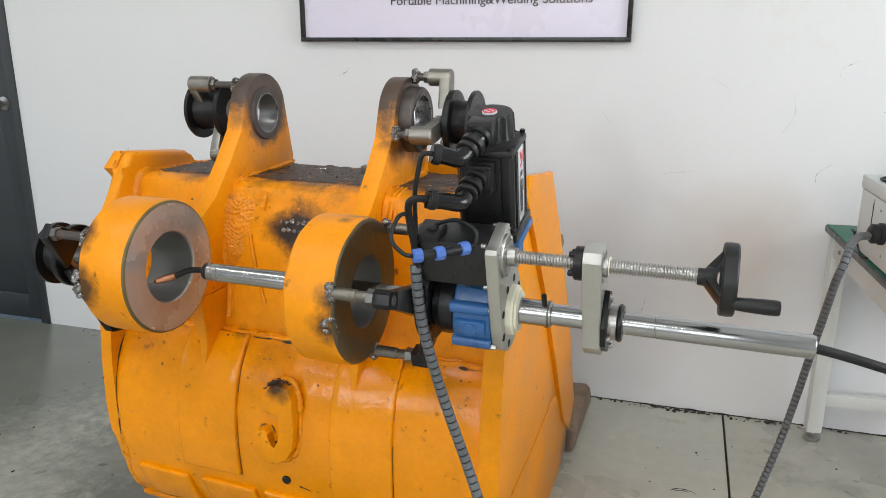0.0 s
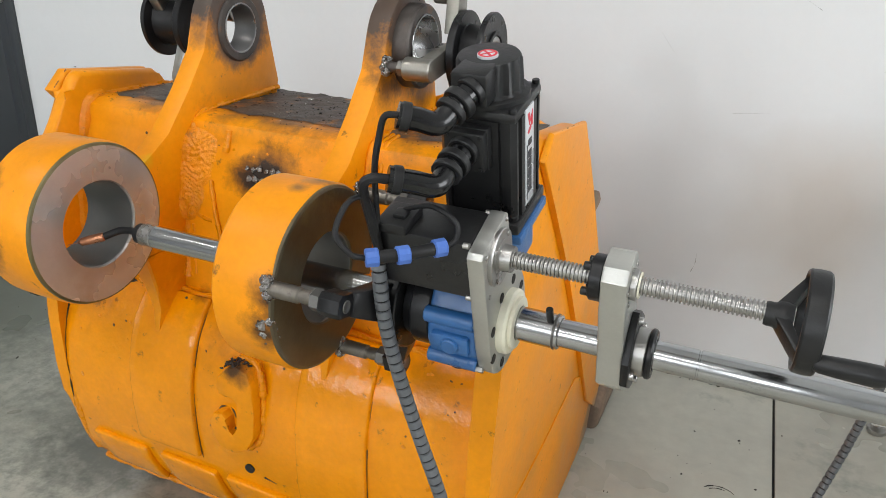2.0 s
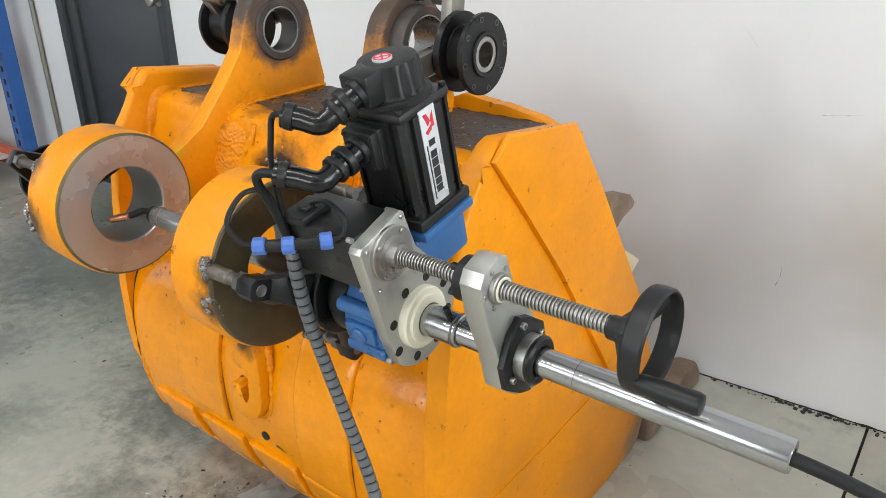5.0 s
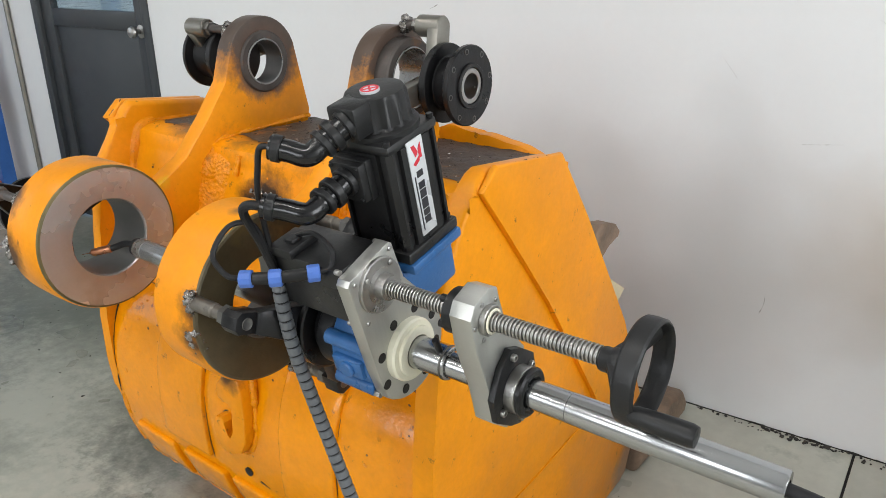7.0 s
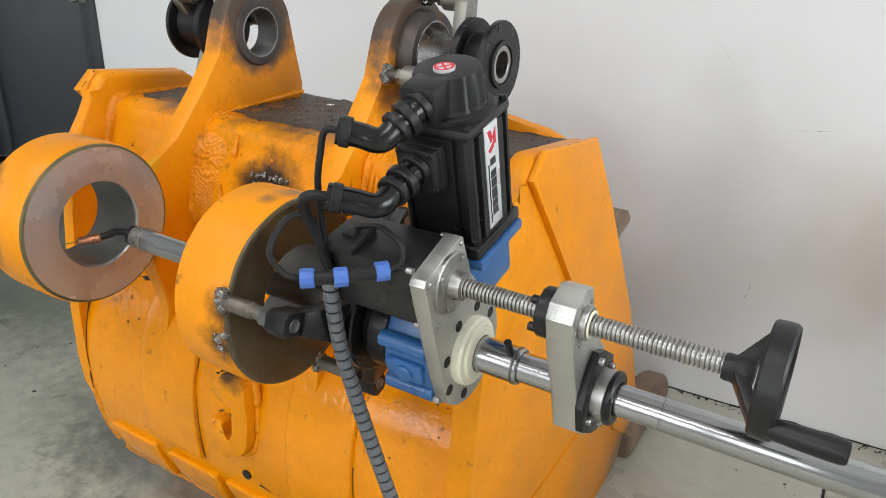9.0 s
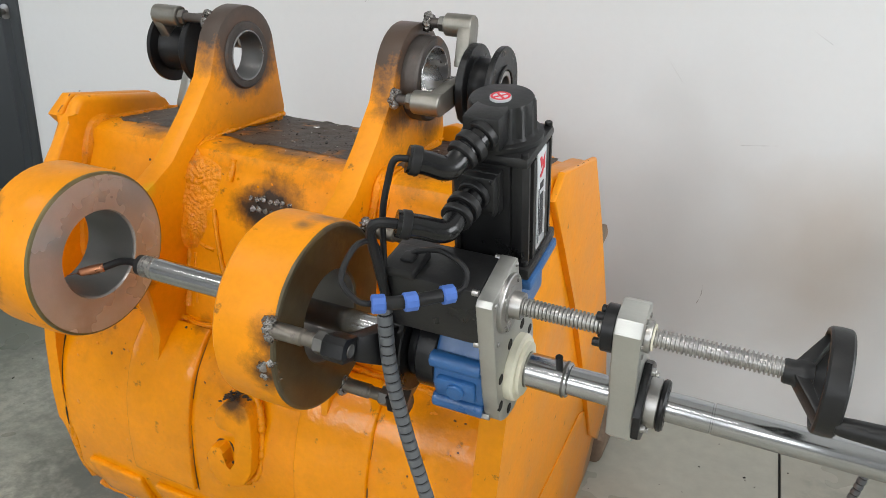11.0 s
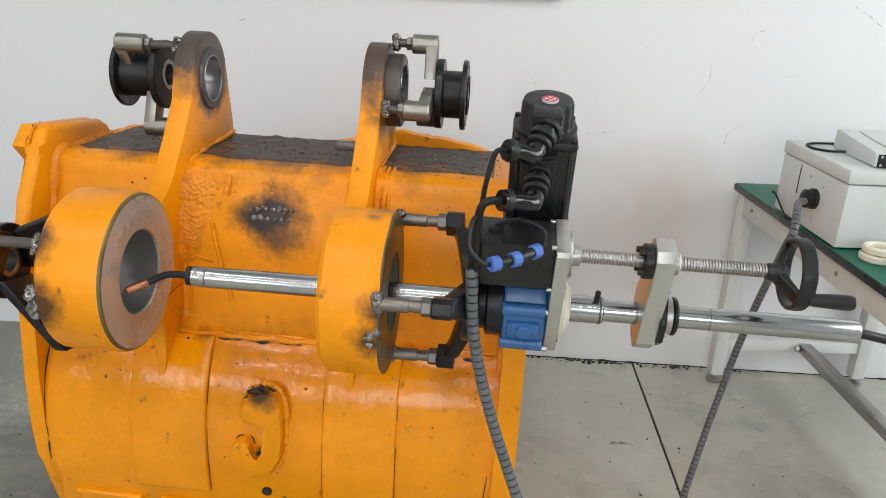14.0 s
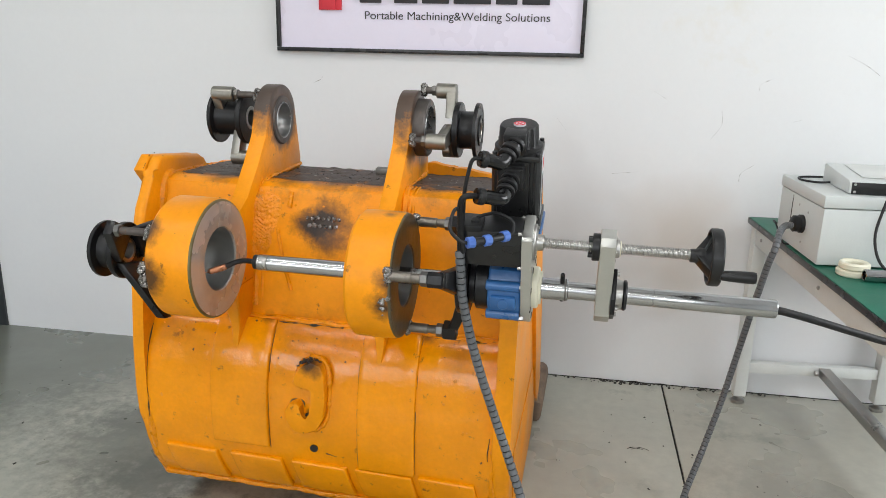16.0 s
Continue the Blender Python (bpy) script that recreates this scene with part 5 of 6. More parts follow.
# ---------- support bearings ----------
def support_bearing(x, cy, cz, sgn, studs, reach, arm_mat, label, r=0.077, bore=0.030, deep=0.068):
    """A flanged bearing spool on its arms. sgn: +1 when its outer flange points to +x. reach: how far the studs go back to the steel they are tacked to."""
    root = thing("support_bearing", RIG @ pose(x, cy, cz), label, "bearing", "support bearings tacked to the bucket")
    s = sgn
    bm = BM()
    lathe(bm, (0, 0, 0), (-s * deep, 0, 0), [(bore, 0.0), (r - 0.002, 0), (r, 0.002), (r, 0.010), (r - 0.001, 0.011), (r * 0.70, 0.0115), (r * 0.68, 0.014), (r * 0.68, deep - 0.018), (r * 0.70, deep - 0.016), (r - 0.001, deep - 0.0155), (r, deep - 0.014), (r, deep - 0.002), (r - 0.002, deep), (bore, deep)], 48, False, False)
    part("spool", bm, M_BLACK, root, "black flanged bearing housing")
    bm = BM()
    tube(bm, (s * 0.002, 0, 0), (-s * (deep + 0.002), 0, 0), bore + 0.001, bore - 0.009, 40, 0.001)
    part("bearing_race", bm, M_STEEL, root, "bright steel bearing race")
    bm = BM()
    tube(bm, (s * 0.0045, 0, 0), (-s * 0.002, 0, 0), bore + 0.010, bore + 0.002, 40, 0.001)
    part("seal_ring", bm, M_PLASTIC, root)
    for k in range(8):
        a = k * math.pi / 4 + 0.2
        bm = BM()
        c = (r * 0.86 * math.cos(a), r * 0.86 * math.sin(a))
        lathe(bm, (-s * 0.0005, *c), (s * 0.0012, *c), [(0.0058, 0), (0.0058, 0.0012), (0.0042, 0.0014), (0.004, 0.0004)], 14)
        part("bolt_hole", bm, M_NUT, root)
    for ang, rr, weld, at, blk, slant in studs:
        m = Matrix.Rotation(radians(ang), 4, "X")
        xa = -s * at
        bm = BM()
        if slant:
            # tapered arm that leans from the hub towards the boss
            q = [(0.030, 0.046, 0.0), (rr + 0.014, 0.017, slant)]
            ring = [[bm.verts.new(m @ Vector((xa - s * (dx + t), y, sz * w))) for t, sz in ((0, -1), (0, 1), (0.024, 1), (0.024, -1))] for y, w, dx in q]
            bm.faces.new(ring[0])
            bm.faces.new(ring[1])
            for k in range(4):
                bm.faces.new((ring[0][k], ring[0][(k + 1) % 4], ring[1][(k + 1) % 4], ring[1][k]))
            bmesh.ops.bevel(bm, geom=list(bm.edges), offset=0.003, segments=2, affect="EDGES", profile=0.5)
        else:
            w = 0.023
            prism(bm, [(0.030, -w), (rr, -w * 0.9), (rr + w * 0.7, -w * 0.4), (rr + w * 0.7, w * 0.4), (rr, w * 0.9), (0.030, w)], xa, xa - s * 0.027, "x", 0.004, 2)
            bmesh.ops.transform(bm, matrix=m, verts=bm.verts)
        arm = part("arm", bm, arm_mat, root)
        c = m @ Vector((0, rr, 0))
        if blk:
            bm = BM()
            lathe(bm, (xa - s * 0.001, c.y, c.z), (xa - s * blk, c.y, c.z), [(0.0195, 0), (0.0215, 0.002), (0.0215, blk - 0.003), (0.0195, blk - 0.001)], 14)
            part("arm_block", bm, arm_mat, arm)
        st = max(blk, slant + 0.022 if slant else 0.0)
        if weld:
            bm = BM()
            hexagon(bm, (xa - s * st, c.y, c.z), (xa - s * (st + 0.013), c.y, c.z), 0.0155)
            part("nut", bm, M_NUT, arm)
            bm = BM()
            cyl(bm, (xa - s * (st - 0.004), c.y, c.z), (-s * reach, c.y, c.z), 0.0095, 18)
            part("stud", bm, M_BURNT, arm)
            bm = BM()
            for k in range(8):
                a = k * 0.8
                weld_lump(bm, (-s * (reach - 0.006 - 0.003 * (k % 2)), c.y + 0.011 * math.cos(a), c.z + 0.011 * math.sin(a)), 0.0056 + 0.002 * (k % 3))
            tagged(part("tack_weld", bm, M_WELDSTEEL, arm, "silvery lumpy tack weld", angle=60), kind="stuff")
    return root


support_bearing(-0.580, EY - 0.002, EZ - 0.001, 1, [(84, 0.105, True, 0.070, 0.058, 0), (190, 0.122, True, 0.070, 0.056, 0), (-40, 0.11, False, 0.070, 0.05, 0)], 0.172, M_ZINC, "black flanged support bearing on nickel-plated arms beside the ear", 0.077, 0.033)
support_bearing(-1.372, EY - 0.004, EZ + 0.002, -1, [(126, 0.088, True, 0.014, 0.066, 0), (246, 0.122, False, 0.066, 0.06, 0), (10, 0.10, False, 0.07, 0.05, 0)], 0.158, M_ZINC, "black flanged support bearing with grey arms behind the ear", 0.077, 0.033, 0.104)
support_bearing(-1.468, 0.0, 0.0, -1, [(142, 0.132, True, 0.060, 0, 0.03), (258, 0.148, False, 0.060, 0, 0.105), (22, 0.140, False, 0.060, 0, 0.06)], 0.207, M_BLACK, "black three-armed support bearing tacked to the front boss", 0.072, 0.030)
bm = BM()
for k in range(8):
    weld_lump(bm, (-1.268 + 0.004 * math.sin(k * 1.9), -0.142, 0.016 - 0.007 * k), 0.0075 + 0.0025 * (k % 3))
tagged(part("tack_weld", bm, M_WELDSTEEL, bucket, "silvery lump of weld metal", angle=60), kind="stuff")

# ---------- hoses and cables ----------
def spiral_hose(pts, label):
    line = resample(smooth_path(pts, 14), 0.0045)
    root = thing("control_hose", Matrix(), label, "hose")
    bm = BM()
    sweep(bm, line, 0.0088, 12)
    part("cable_core", bm, M_RUBBER, root, "black cable core")
    bm = BM()
    fine = resample(line, 0.0015)
    rad = [0.0106 + 0.0003 * ((k % 10) / 10) if k % 10 not in (0, 1) else 0.0080 for k in range(len(fine))]
    sweep(bm, fine, rad, 14)
    part("spiral_wrap", bm, M_WRAP, root, "grey plastic spiral wrap", angle=30)
    return root


spiral_hose([(-0.531, 1.462, 1.002), (-0.528, 1.459, 0.98), (-0.523, 1.468, 0.9), (-0.505, 1.483, 0.8), (-0.478, 1.494, 0.7), (-0.445, 1.500, 0.6), (-0.407, 1.490, 0.5), (-0.368, 1.468, 0.4), (-0.328, 1.435, 0.28), (-0.285, 1.385, 0.14), (-0.25, 1.33, 0.045), (-0.18, 1.30, 0.013),
             (-0.06, 1.36, 0.0125), (0.04, 1.60, 0.0125), (0.07, 1.86, 0.0125), (0.095, 2.05, 0.016), (0.13, 2.165, 0.045), (0.172, 2.245, 0.11), (0.213, 2.31, 0.2), (0.247, 2.35, 0.3), (0.270, 2.367, 0.4), (0.285, 2.360, 0.5), (0.295, 2.337, 0.6), (0.304, 2.305, 0.7), (0.313, 2.272, 0.8), (0.325, 2.268, 0.85),
             (0.345, 2.32, 0.885), (0.375, 2.39, 0.893), (0.405, 2.425, 0.890)], "grey spiral-wrapped hose hanging from the machine to the control box")
cable("welding_cable", [(0.10, 1.537, 0.896), (0.150, 1.5355, 0.8955), (0.20, 1.544, 0.884), (0.255, 1.552, 0.869), (0.33, 1.572, 0.845), (0.42, 1.60, 0.818), (0.52, 1.66, 0.7975), (0.60, 1.74, 0.7965), (0.72, 1.86, 0.7965)], 0.0085, "thick black welding cable from the bar end to the table", None, None, 14)

# ---------- sign ----------
SX0, SX1, SZ0, SZ1, SY = -1.567, -0.287, 1.385, 2.03, WALL_Y
sign = thing("wall_sign", Matrix(), "lilac-white company sign with black frame on the wall", "sign")
bm = BM()
box(bm, SX0 + 0.004, SX1 - 0.004, SY - 0.020, SY - 0.001, SZ0 + 0.004, SZ1 - 0.004)
part("panel", bm, M_SIGN, sign)
for a, b, c, d in ((SX0, SX1, SZ0, SZ0 + 0.016), (SX0, SX1, SZ1 - 0.016, SZ1), (SX0, SX0 + 0.016, SZ0 + 0.016, SZ1 - 0.016), (SX1 - 0.016, SX1, SZ0 + 0.016, SZ1 - 0.016)):
    bm = BM()
    box(bm, a, b, SY - 0.034, SY - 0.001, c, d, 0.002)
    part("frame_bar", bm, M_FRAME, sign)
bm = BM()
box(bm, -1.378, -1.306, SY - 0.036, SY - 0.018, 1.553, 1.76, 0.001)
box(bm, -1.304, -1.283, SY - 0.036, SY - 0.018, 1.553, 1.76, 0.001)
part("logo_block", bm, M_RED, sign, "red block of the logo")
for i, (a, b) in enumerate(((-1.205, -1.115), (-1.06, -0.965), (-0.945, -0.835), (-0.815, -0.665), (-0.645, -0.56), (-0.54, -0.432))):
    bm = BM()
    box(bm, a, b, SY - 0.034, SY - 0.018, 1.583, 1.74, 0.003)
    part("letter_bar", bm, M_PRINT, sign, "black raised lettering block")
fc = bpy.data.curves.new("tagline", "FONT")
fc.body, fc.size, fc.extrude = "Portable Machining&Welding Solutions", 0.0455, 0.0012
fo = new("tagline", fc)
bpy.context.view_layer.update()
tm = bpy.data.meshes.new_from_object(fo.evaluated_get(bpy.context.evaluated_depsgraph_get()))
bpy.data.objects.remove(fo)
xs = [v.co.x for v in tm.vertices]
k = 0.758 / (max(xs) - min(xs))
tm.transform(pose(-1.185, SY - 0.0215, 1.519, 90, 0, 0) @ Matrix.Diagonal((k, 1, 1, 1)) @ Matrix.Translation((-min(xs), 0, 0)))
tm.materials.append(M_PRINT)
tg = new("tagline", tm)
tg.parent = sign

# ---------- work table with control box ----------
TB = pose(0.400, 3.008, 0, 0, 0, 4.3)
TW, TL, TH = 0.64, 1.62, 0.788
table = thing("work_table", TB, "grey steel work table with green anti-static mat and black edge", "table")
bm = BM()
box(bm, 0.001, TW - 0.001, -TL + 0.001, -0.001, TH - 0.024, TH - 0.003, 0.001)
top = part("tabletop", bm, M_FRAME, table, "board with black edge banding")
bm = BM()
box(bm, 0.004, TW - 0.004, -TL + 0.004, -0.004, TH - 0.003, TH, 0.0008)
part("green_mat", bm, M_GREEN, top, "green rubber mat")
for a, b, c, d in ((0.020, 0.055, -TL + 0.06, -0.06), (TW - 0.055, TW - 0.020, -TL + 0.06, -0.06), (0.06, TW - 0.06, -0.055, -0.020), (0.06, TW - 0.06, -TL + 0.02, -TL + 0.055)):
    bm = BM()
    box(bm, a, b, c, d, TH - 0.10, TH - 0.024, 0.002)
    part("apron_rail", bm, M_LEG, table)
for a in (0.016, TW - 0.066):
    for c in (-0.066, -TL + 0.016):
        bm = BM()
        box(bm, a, a + 0.05, c, c + 0.05, 0.035, TH - 0.024, 0.004)
        leg = part("leg", bm, M_LEG, table)
        bm = BM()
        lathe(bm, (a + 0.025, c + 0.025, 0.0), (a + 0.025, c + 0.025, 0.05), [(0.026, 0), (0.028, 0.003), (0.028, 0.014), (0.020, 0.018), (0.008, 0.020), (0.008, 0.05)], 22)
        part("levelling_foot", bm, M_STEEL, leg)
bm = BM()
box(bm, 0.066, TW - 0.066, -0.058, -0.024, 0.14, 0.185, 0.003)
part("back_stretcher", bm, M_LEG, table)
bm = BM()
box(bm, 0.34, 0.385, -TL + 0.10, -0.058, 0.145, 0.18, 0.003)
mid = part("middle_stretcher", bm, M_STEEL, table, "bare steel stretcher")
bm = BM()
hexagon(bm, (0.335, -0.075, 0.163), (0.320, -0.075, 0.163), 0.011)
part("bolt", bm, M_STEEL, mid)
for y in (-0.14, -0.72, -1.2):
    bm = BM()
    lathe(bm, (0.0205, y, TH - 0.062), (0.014, y, TH - 0.062), [(0.007, 0), (0.007, 0.004), (0.004, 0.0065)], 14)
    part("apron_bolt", bm, M_STEEL, table)

BX = TB @ pose(0.008, -0.700, TH)
cab = thing("control_box", BX, "white-grey steel control box standing on the green table", "control box")
bm = BM()
box(bm, 0, 0.50, 0, 0.385, 0.006, 0.183, 0.003)
part("body", bm, M_CAB, cab)
bm = BM()
box(bm, -0.004, 0.504, -0.004, 0.389, 0.186, 0.224, 0.004)
part("lid", bm, M_CAB, cab)
for a, b in ((0.04, 0.04), (0.46, 0.04), (0.04, 0.34), (0.46, 0.34)):
    bm = BM()
    cyl(bm, (a, b, 0), (a, b, 0.008), 0.014, 14)
    part("rubber_foot", bm, M_RUBBER, cab)
bm = BM()
lathe(bm, (0.001, 0.155, 0.100), (-0.040, 0.155, 0.100), [(0.030, 0), (0.030, 0.012), (0.026, 0.014), (0.027, 0.030), (0.020, 0.036), (0.012, 0.040)], 26)
part("cable_gland", bm, M_PLASTIC, cab, "black round cable gland")
# dark strip painted in for the shaded slot
bm = BM()
box(bm, -0.0012, 0.002, 0.262, 0.266, 0.085, 0.165)
part("vent_slot", bm, M_JOINT, cab)
for y, z in ((0.264, 0.172), (0.2, 0.155), (0.12, 0.145), (0.15, 0.04)):
    bm = BM()
    lathe(bm, (0.001, y, z), (-0.002, y, z), [(0.004, 0), (0.004, 0.002), (0.002, 0.003)], 10)
    part("screw_head", bm, M_STEEL, cab)
pend = thing("hand_pendant", BX @ pose(0.075, 0.035, 0.224, 0, 0, -4), "grey hand pendant with touch screen on the control box", "remote control")
bm = BM()
prism(bm, [(0.0, 0.004), (0.0, 0.036), (0.006, 0.043), (0.245, 0.060), (0.25, 0.054), (0.25, 0.004), (0.246, 0)], 0.0, 0.30, "x", 0.003, 2)
part("housing", bm, M_CAB, pend)
bm = BM()
box(bm, 0.008, 0.298, -0.004, 0.003, 0.003, 0.038, 0.001)
fp = part("end_panel", bm, M_PLASTIC, pend)
for z in (0.009, 0.032):
    bm = BM()
    lathe(bm, (0.016, -0.003, z), (0.016, -0.006, z), [(0.004, 0), (0.004, 0.002), (0.002, 0.003)], 12)
    part("screw_head", bm, M_STEEL, fp)
bm = BM()
box(bm, 0.05, 0.25, 0.045, 0.225, 0.043, 0.0465, 0.002, Matrix.Translation((0, 0, 0.0)) @ Matrix.Rotation(radians(4.0), 4, "X"))
part("screen", bm, M_LEG, pend, "pale framed touch screen")
bm = BM()
lathe(bm, (0.155, 0.022, 0.042), (0.155, 0.022, 0.068), [(0.019, 0), (0.019, 0.008), (0.013, 0.009), (0.013, 0.014), (0.021, 0.016), (0.021, 0.022), (0.016, 0.026)], 24)
part("stop_button", bm, M_RED, pend, "red emergency stop button")
cable("pendant_cable", [(0.085, 0.20, 0.232), (0.05, 0.215, 0.2285), (0.015, 0.25, 0.2285), (0.02, 0.30, 0.2285), (0.06, 0.325, 0.2285), (0.13, 0.33, 0.2285)], 0.0035, "thin black pendant cable lying on the control box", BX)
cable("pendant_cable", [(0.27, 0.03, 0.272), (0.225, 0.0, 0.287), (0.185, -0.02, 0.275), (0.155, -0.035, 0.20), (0.135, -0.055, 0.11), (0.155, -0.085, 0.035), (0.22, -0.11, 0.006), (0.34, -0.12, 0.006)], 0.0042, "black pendant cable hanging down over the control box front", BX)
cable("pendant_cable", [(0.225, -0.008, 0.255), (0.20, -0.022, 0.21), (0.195, -0.028, 0.15), (0.215, -0.03, 0.11), (0.255, -0.03, 0.12), (0.275, -0.02, 0.2)], 0.0042, "black pendant cable looping in front of the control box", BX)
cable("mains_lead", [(0.03, 0.39, 0.03), (-0.006, 0.40, 0.05), (-0.012, 0.37, 0.055), (-0.01, 0.33, 0.03), (-0.012, 0.27, 0.006), (0.003, 0.25, 0.006)], 0.003, "thin black lead beside the control box", BX)
for i, z in enumerate((0.0, 0.021)):
    bm = BM()
    c = BX @ Vector((0.075 + 0.006 * i, -0.075, z + 0.0005))
    tube(bm, c, c + Vector((0, 0, 0.020)), 0.043, 0.026, 36, 0.004)
    tagged(part("nylon_ring", bm, M_WHITEPL), "ivory nylon guide ring in a stack on the green mat", "ring", "spare nylon rings on the table")
bm = BM()
tube(bm, BX @ Vector((0.085, -0.135, 0.0185)), BX @ Vector((0.34, -0.150, 0.0185)), 0.018, 0.0135, 30, 0.001)
tagged(part("steel_tube", bm, M_CHROME), "short polished steel tube lying on the green mat", "tube")
bm = BM()
c0, c1 = BX @ Vector((0.125, -0.245, 0.0115)), BX @ Vector((0.20, -0.235, 0.0115))
lathe(bm, c0, c1, [(0.006, 0), (0.009, 0.002), (0.009, 0.014), (0.011, 0.016), (0.011, 0.036), (0.008, 0.04), (0.008, 0.07), (0.005, 0.075)], 20)
tagged(part("cable_plug", bm, M_PLASTIC), "small black cable plug lying on the green mat", "plug")

# ---------- door, conduit, rack ----------
door = thing("door_1", Matrix(), "closed anthracite door with glazed upper half and round knob", "door", kind="structure")
for a, b, c, d in ((DX0, DX0 + 0.06, 0, DZ), (DX1 - 0.05, DX1, 0, DZ), (DX0 + 0.06, DX1 - 0.05, DZ - 0.05, DZ)):
    bm = BM()
    box(bm, a, b, WALL_Y - 0.012, WALL_Y + 0.10, c, d, 0.003)
    part("door_frame", bm, M_DOOR, door)
L0, L1 = DX0 + 0.063, DX1 - 0.053
leaf = thing("leaf", Matrix(), "", "")
leaf.parent = door
for a, b, c, d in ((L0, L0 + 0.10, 0.01, DZ - 0.053), (L1 - 0.08, L1, 0.01, DZ - 0.053), (L0 + 0.10, L1 - 0.08, 0.01, 0.14), (L0 + 0.10, L1 - 0.08, 1.10, 1.19), (L0 + 0.10, L1 - 0.08, DZ - 0.16, DZ - 0.053)):
    bm = BM()
    box(bm, a, b, WALL_Y + 0.010, WALL_Y + 0.055, c, d, 0.003)
    part("rail", bm, M_DOOR, leaf)
bm = BM()
box(bm, L0 + 0.10, L1 - 0.08, WALL_Y + 0.026, WALL_Y + 0.045, 0.14, 1.10, 0.002)
part("panel", bm, M_DOOR, leaf)
bm = BM()
box(bm, L0 + 0.10, L1 - 0.08, WALL_Y + 0.030, WALL_Y + 0.036, 1.19, DZ - 0.16)
gl = part("pane", bm, M_GLASS, leaf, "clear glass pane")
gl.visible_shadow = False
bm = BM()
lathe(bm, (L1 - 0.045, WALL_Y + 0.012, 1.10), (L1 - 0.045, WALL_Y - 0.06, 1.10), [(0.032, 0), (0.032, 0.006), (0.012, 0.010), (0.012, 0.030), (0.026, 0.038), (0.029, 0.052), (0.024, 0.064), (0.010, 0.068)], 28)
part("door_knob", bm, M_STEEL, leaf, "round steel knob")
bm = BM()
cyl(bm, (-4.38, WALL_Y - 0.016, 0.05), (-4.38, WALL_Y - 0.016, 2.9), 0.014, 16)
conduit = part("conduit", bm, M_ZINC)
tagged(conduit, "thin grey electrical conduit running up the wall", "conduit", kind="structure")
rack = thing("storage_rack", pose(-4.57, 2.93, 0), "blue steel pallet rack with orange-red beams", "rack")
for y0 in (0.0, -0.55):
    bm = BM()
    prism(bm, [(-0.05, y0 - 0.04), (0.05, y0 - 0.04), (0.05, y0 + 0.04), (0.035, y0 + 0.04), (0.035, y0 - 0.025), (-0.035, y0 - 0.025), (-0.035, y0 + 0.04), (-0.05, y0 + 0.04)], 0.0, 2.6, "z")
    up = part("upright", bm, M_RACKBLUE, rack)
    # dark strips on the upright put in the shade of its slots
    for i in range(24):
        bm = BM()
        box(bm, -0.012, 0.012, y0 - 0.0412, y0 - 0.0395, 0.12 + i * 0.075, 0.155 + i * 0.075)
        part("slot", bm, M_JOINT, up)
for z0 in (0.07, 0.73, 1.7):
    for y0 in (-0.043, -0.593):
        bm = BM()
        box(bm, -1.6, 0.030, y0 - 0.045, y0, z0, z0 + 0.11, 0.004)
        part("beam", bm, M_RACKRED, rack)
    bm = BM()
    box(bm, -1.6, -0.06, -0.52, -0.07, z0 + 0.05, z0 + 0.065, 0.002)
    part("shelf_board", bm, M_LEG, rack)

# ---------- marks and litter ----------
bm = BM()
xs = np.linspace(-0.9, 1.6, 220)
sweep(bm, [Vector((x, WALL_Y - 0.002, 0.001)) for x in xs], [0.0022 + 0.007 * max(0, noise.noise(Vector((x * 18, 1, 0)))) for x in xs], 6)
part("wall_foot_gap", bm, M_JOINT, wall_n, "dark uneven gap at the foot of the wall")
for i, (x, z, w, h, bend) in enumerate(((0.25, 1.14, 0.03, 0.12, 0.02), (0.55, 1.165, 0.03, 0.01, 0.005), (0.386, 0.95, 0.05, 0.07, -0.02), (0.76, 1.38, 0.12, -0.07, 0.01), (-0.36, 1.12, 0.04, -0.05, 0.0), (-1.40, 1.27, 0.04, 0.03, 0.012), (-0.18, 0.42, 0.01, 0.07, 0.005), (-0.09, 0.93, 0.10, 0.012, 0.0), (0.42, 1.30, 0.05, 0.05, -0.02), (0.02, 1.25, 0.05, -0.03, 0.0))):
    bm = BM()
    pts = smooth_path([(x - w / 2, WALL_Y - 0.0002, z - h / 2), (x + bend, WALL_Y - 0.0002, z), (x + w / 2, WALL_Y - 0.0002, z + h / 2)], 16)
    sweep(bm, pts, [0.0002 + 0.0022 * max(0, noise.noise(p * 70)) for p in pts], 5)
    part("scuff_mark", bm, M_SCUFF, wall_n, "thin dark scuff mark")


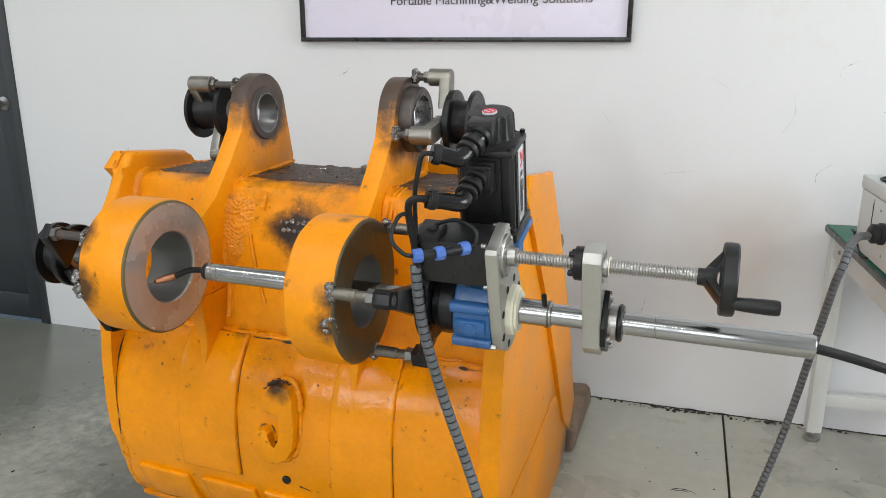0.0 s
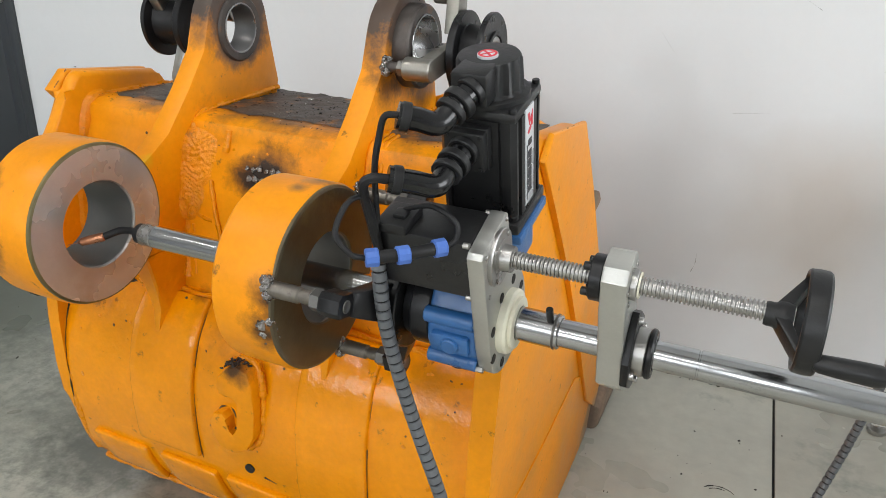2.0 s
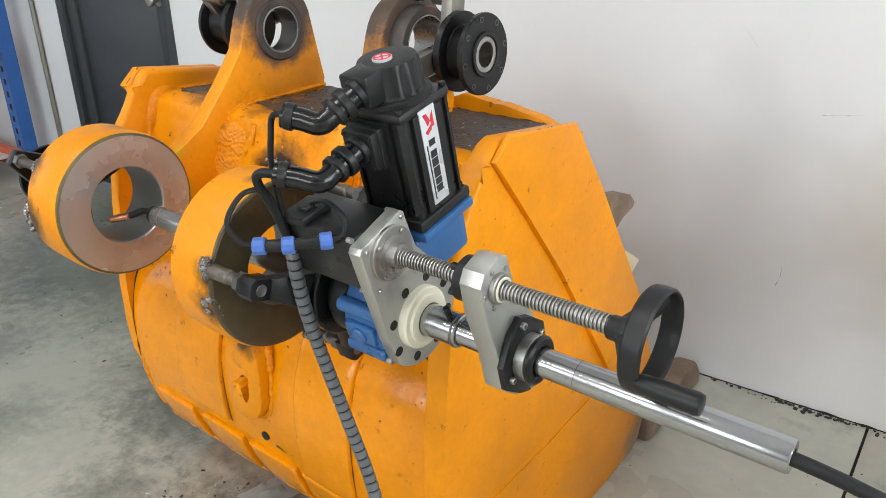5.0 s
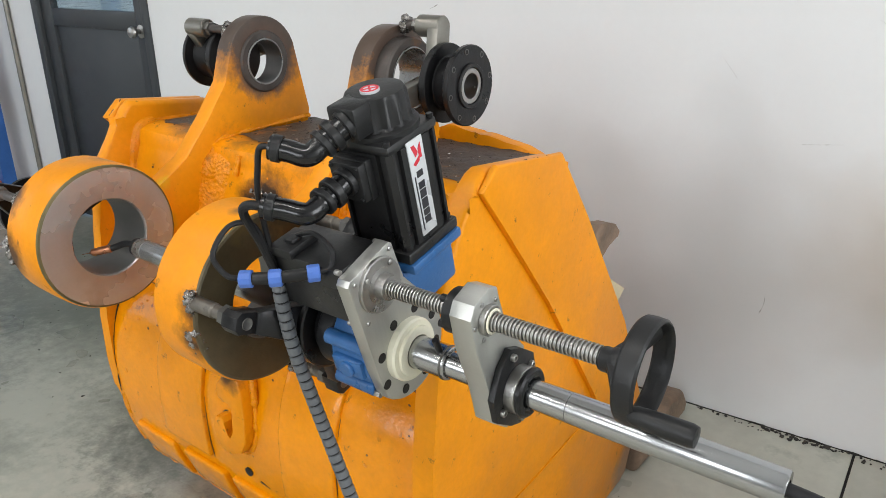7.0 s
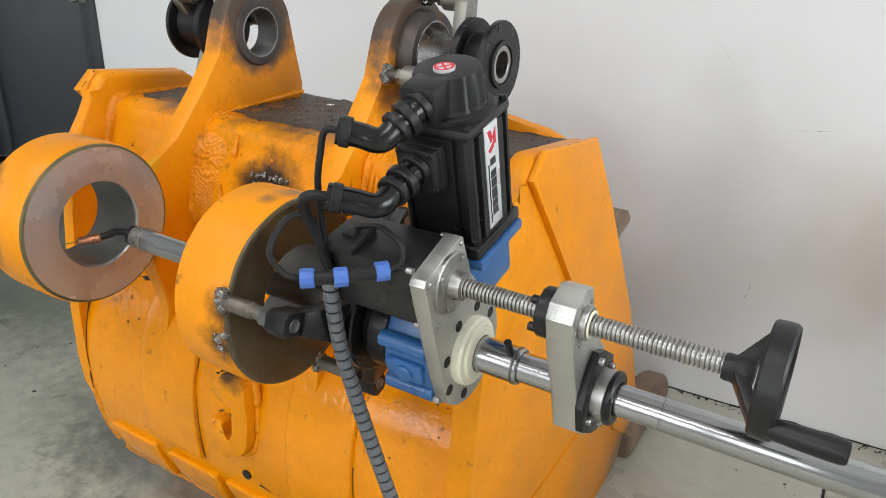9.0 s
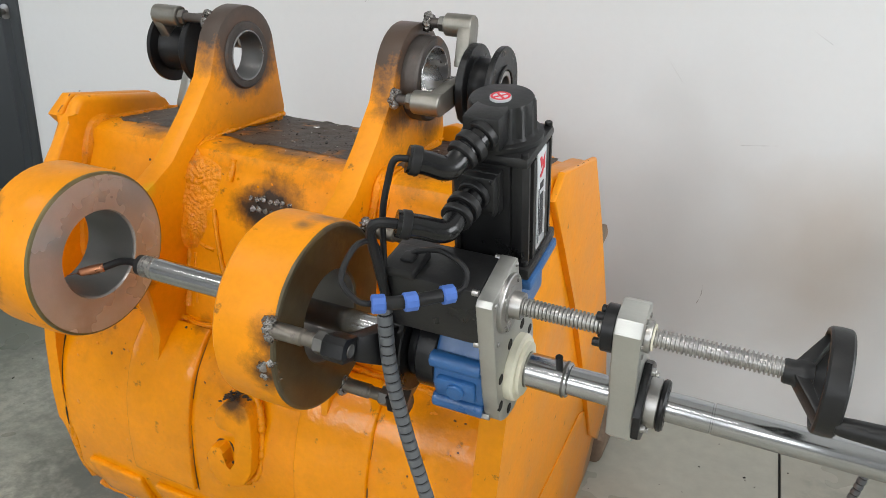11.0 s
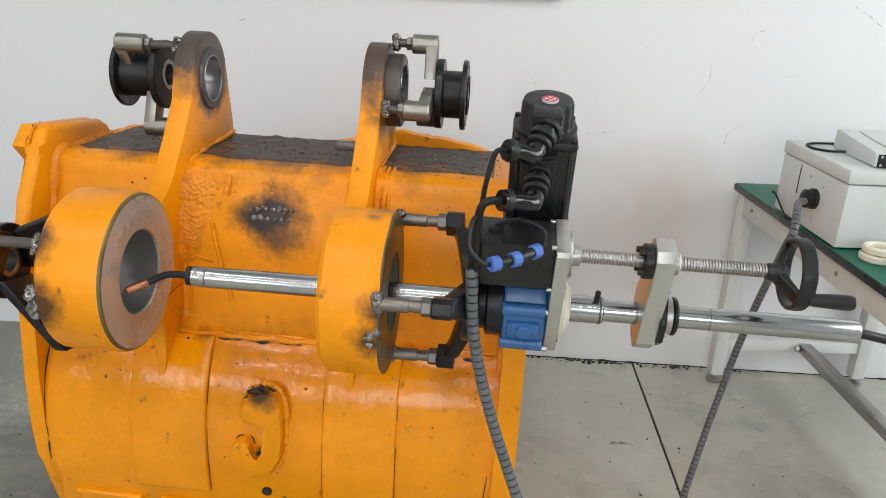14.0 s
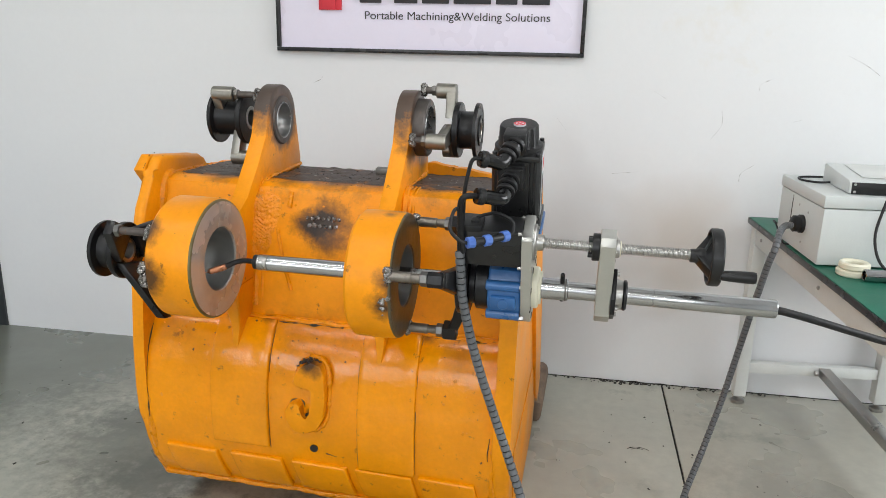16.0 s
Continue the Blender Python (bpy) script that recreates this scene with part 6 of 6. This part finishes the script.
def scatter(name, n, spots, size, material, label, flat=0.35, curl=False):
    bm = BM()
    for i in range(n):
        x0, x1, y0, y1 = spots[i % len(spots)]
        c = Vector((random.triangular(x0, x1), random.triangular(y0, y1), 0))
        s = size * random.uniform(0.4, 1.6)
        if curl:
            pts = [c + Vector((s * math.cos(t * 1.7) * (1 + t * 0.3), s * math.sin(t * 1.7), 0.0015 + s * 0.35 * abs(math.sin(t)))) for t in np.linspace(0, random.uniform(1.5, 4.5), 7)]
            sweep(bm, pts, 0.0008, 4, False)
        else:
            q = bmesh.ops.create_cube(bm, size=s)
            bmesh.ops.transform(bm, matrix=Matrix.Translation(c + Vector((0, 0, s * flat * 0.4))) @ Matrix.Rotation(random.random() * 6, 4, "Z") @ Matrix.Rotation(random.uniform(-0.3, 0.3), 4, "X") @ Matrix.Diagonal((random.uniform(0.5, 1.8), random.uniform(0.5, 1.2), flat, 1)), verts=q["verts"])
    return tagged(part(name, bm, material, angle=20), label, "debris", kind="stuff")


LITTER = [(-1.45, -0.65, 1.25, 1.85), (-1.30, -0.85, 1.35, 1.75)]
scatter("shop_dirt", 1100, LITTER, 0.0046, M_DEBRIS, "black dirt and scale scattered on the floor before the bucket")
scatter("steel_swarf", 190, LITTER, 0.006, M_CHIP, "bright curled steel swarf scattered on the floor", curl=True)
scatter("wall_dirt", 130, [(-0.45, 0.9, 3.03, 3.08), (-0.40, 0.40, 3.03, 3.075)], 0.006, M_DEBRIS, "dark crumbs of dirt along the foot of the wall", 0.5)
scatter("floor_specks", 90, [(-0.4, 0.7, 1.9, 3.0), (-3.5, -1.6, 1.5, 3.0)], 0.004, M_DEBRIS, "dark specks of dirt on the floor")
for i, (x, y, r, col) in enumerate(((-0.86, 1.47, 20, M_COPPER), (-0.98, 1.42, 80, M_COPPER), (-0.72, 1.52, 130, M_COPPER), (-1.04, 1.55, -30, M_CARD), (-0.80, 1.38, 60, M_COPPER))):
    bm = BM()
    d = Vector((math.cos(radians(r)), math.sin(radians(r)), 0)) * 0.022
    c = Vector((x, y, 0.0062))
    lathe(bm, c - d, c + d, [(0.004, 0), (0.006, 0.002), (0.006, 0.026), (0.0035, 0.044)], 14)
    tagged(part("contact_tip", bm, col), "used copper contact tip dropped on the floor", "contact tip", "used tips on the floor")


def crumpled(name, x, y, w, h, rz, label):
    bm = BM()
    n = 14
    m = pose(x, y, 0.001, 0, 0, rz)
    vs = [[bm.verts.new(m @ Vector(((i / n - 0.5) * w, (j / n - 0.5) * h, 0.003 + 0.012 * abs(noise.noise(Vector((i * 0.33 + x * 9, j * 0.33, 2))))))) for j in range(n + 1)] for i in range(n + 1)]
    for i in range(n):
        for j in range(n):
            bm.faces.new((vs[i][j], vs[i + 1][j], vs[i + 1][j + 1], vs[i][j + 1]))
    bmesh.ops.solidify(bm, geom=bm.faces[:], thickness=0.0006)
    return tagged(part(name, bm, M_PAPER, angle=25), label, "litter")


crumpled("paper_scrap", -1.13, 1.70, 0.09, 0.055, 12, "dirty white scrap of paper on the floor")
crumpled("plastic_bag", -1.12, 1.80, 0.10, 0.14, -15, "crumpled pale plastic bag on the floor under the bucket")
bm = BM()
prism(bm, [(0.90, -0.262), (0.965, -0.262), (1.085, -0.338), (0.99, -0.40)], -0.492, -0.490, "x")
part("paper_tag", bm, M_CARD, bucket, "cream paper tag")

bm = BM()
for r0, a0, a1 in ((0.045, 30, 150), (0.033, 60, 140)):
    pts = [Vector((0.005 + r0 * math.cos(radians(a)), 2.46 + r0 * 0.8 * math.sin(radians(a)), 0.0006)) for a in np.linspace(a0, a1, 24)]
    sweep(bm, pts, [0.0006 + 0.004 * max(0, noise.noise(p * 40)) for p in pts], 6)
part("ring_stain", bm, M_DEBRIS, floor, "dark ring-shaped stain")
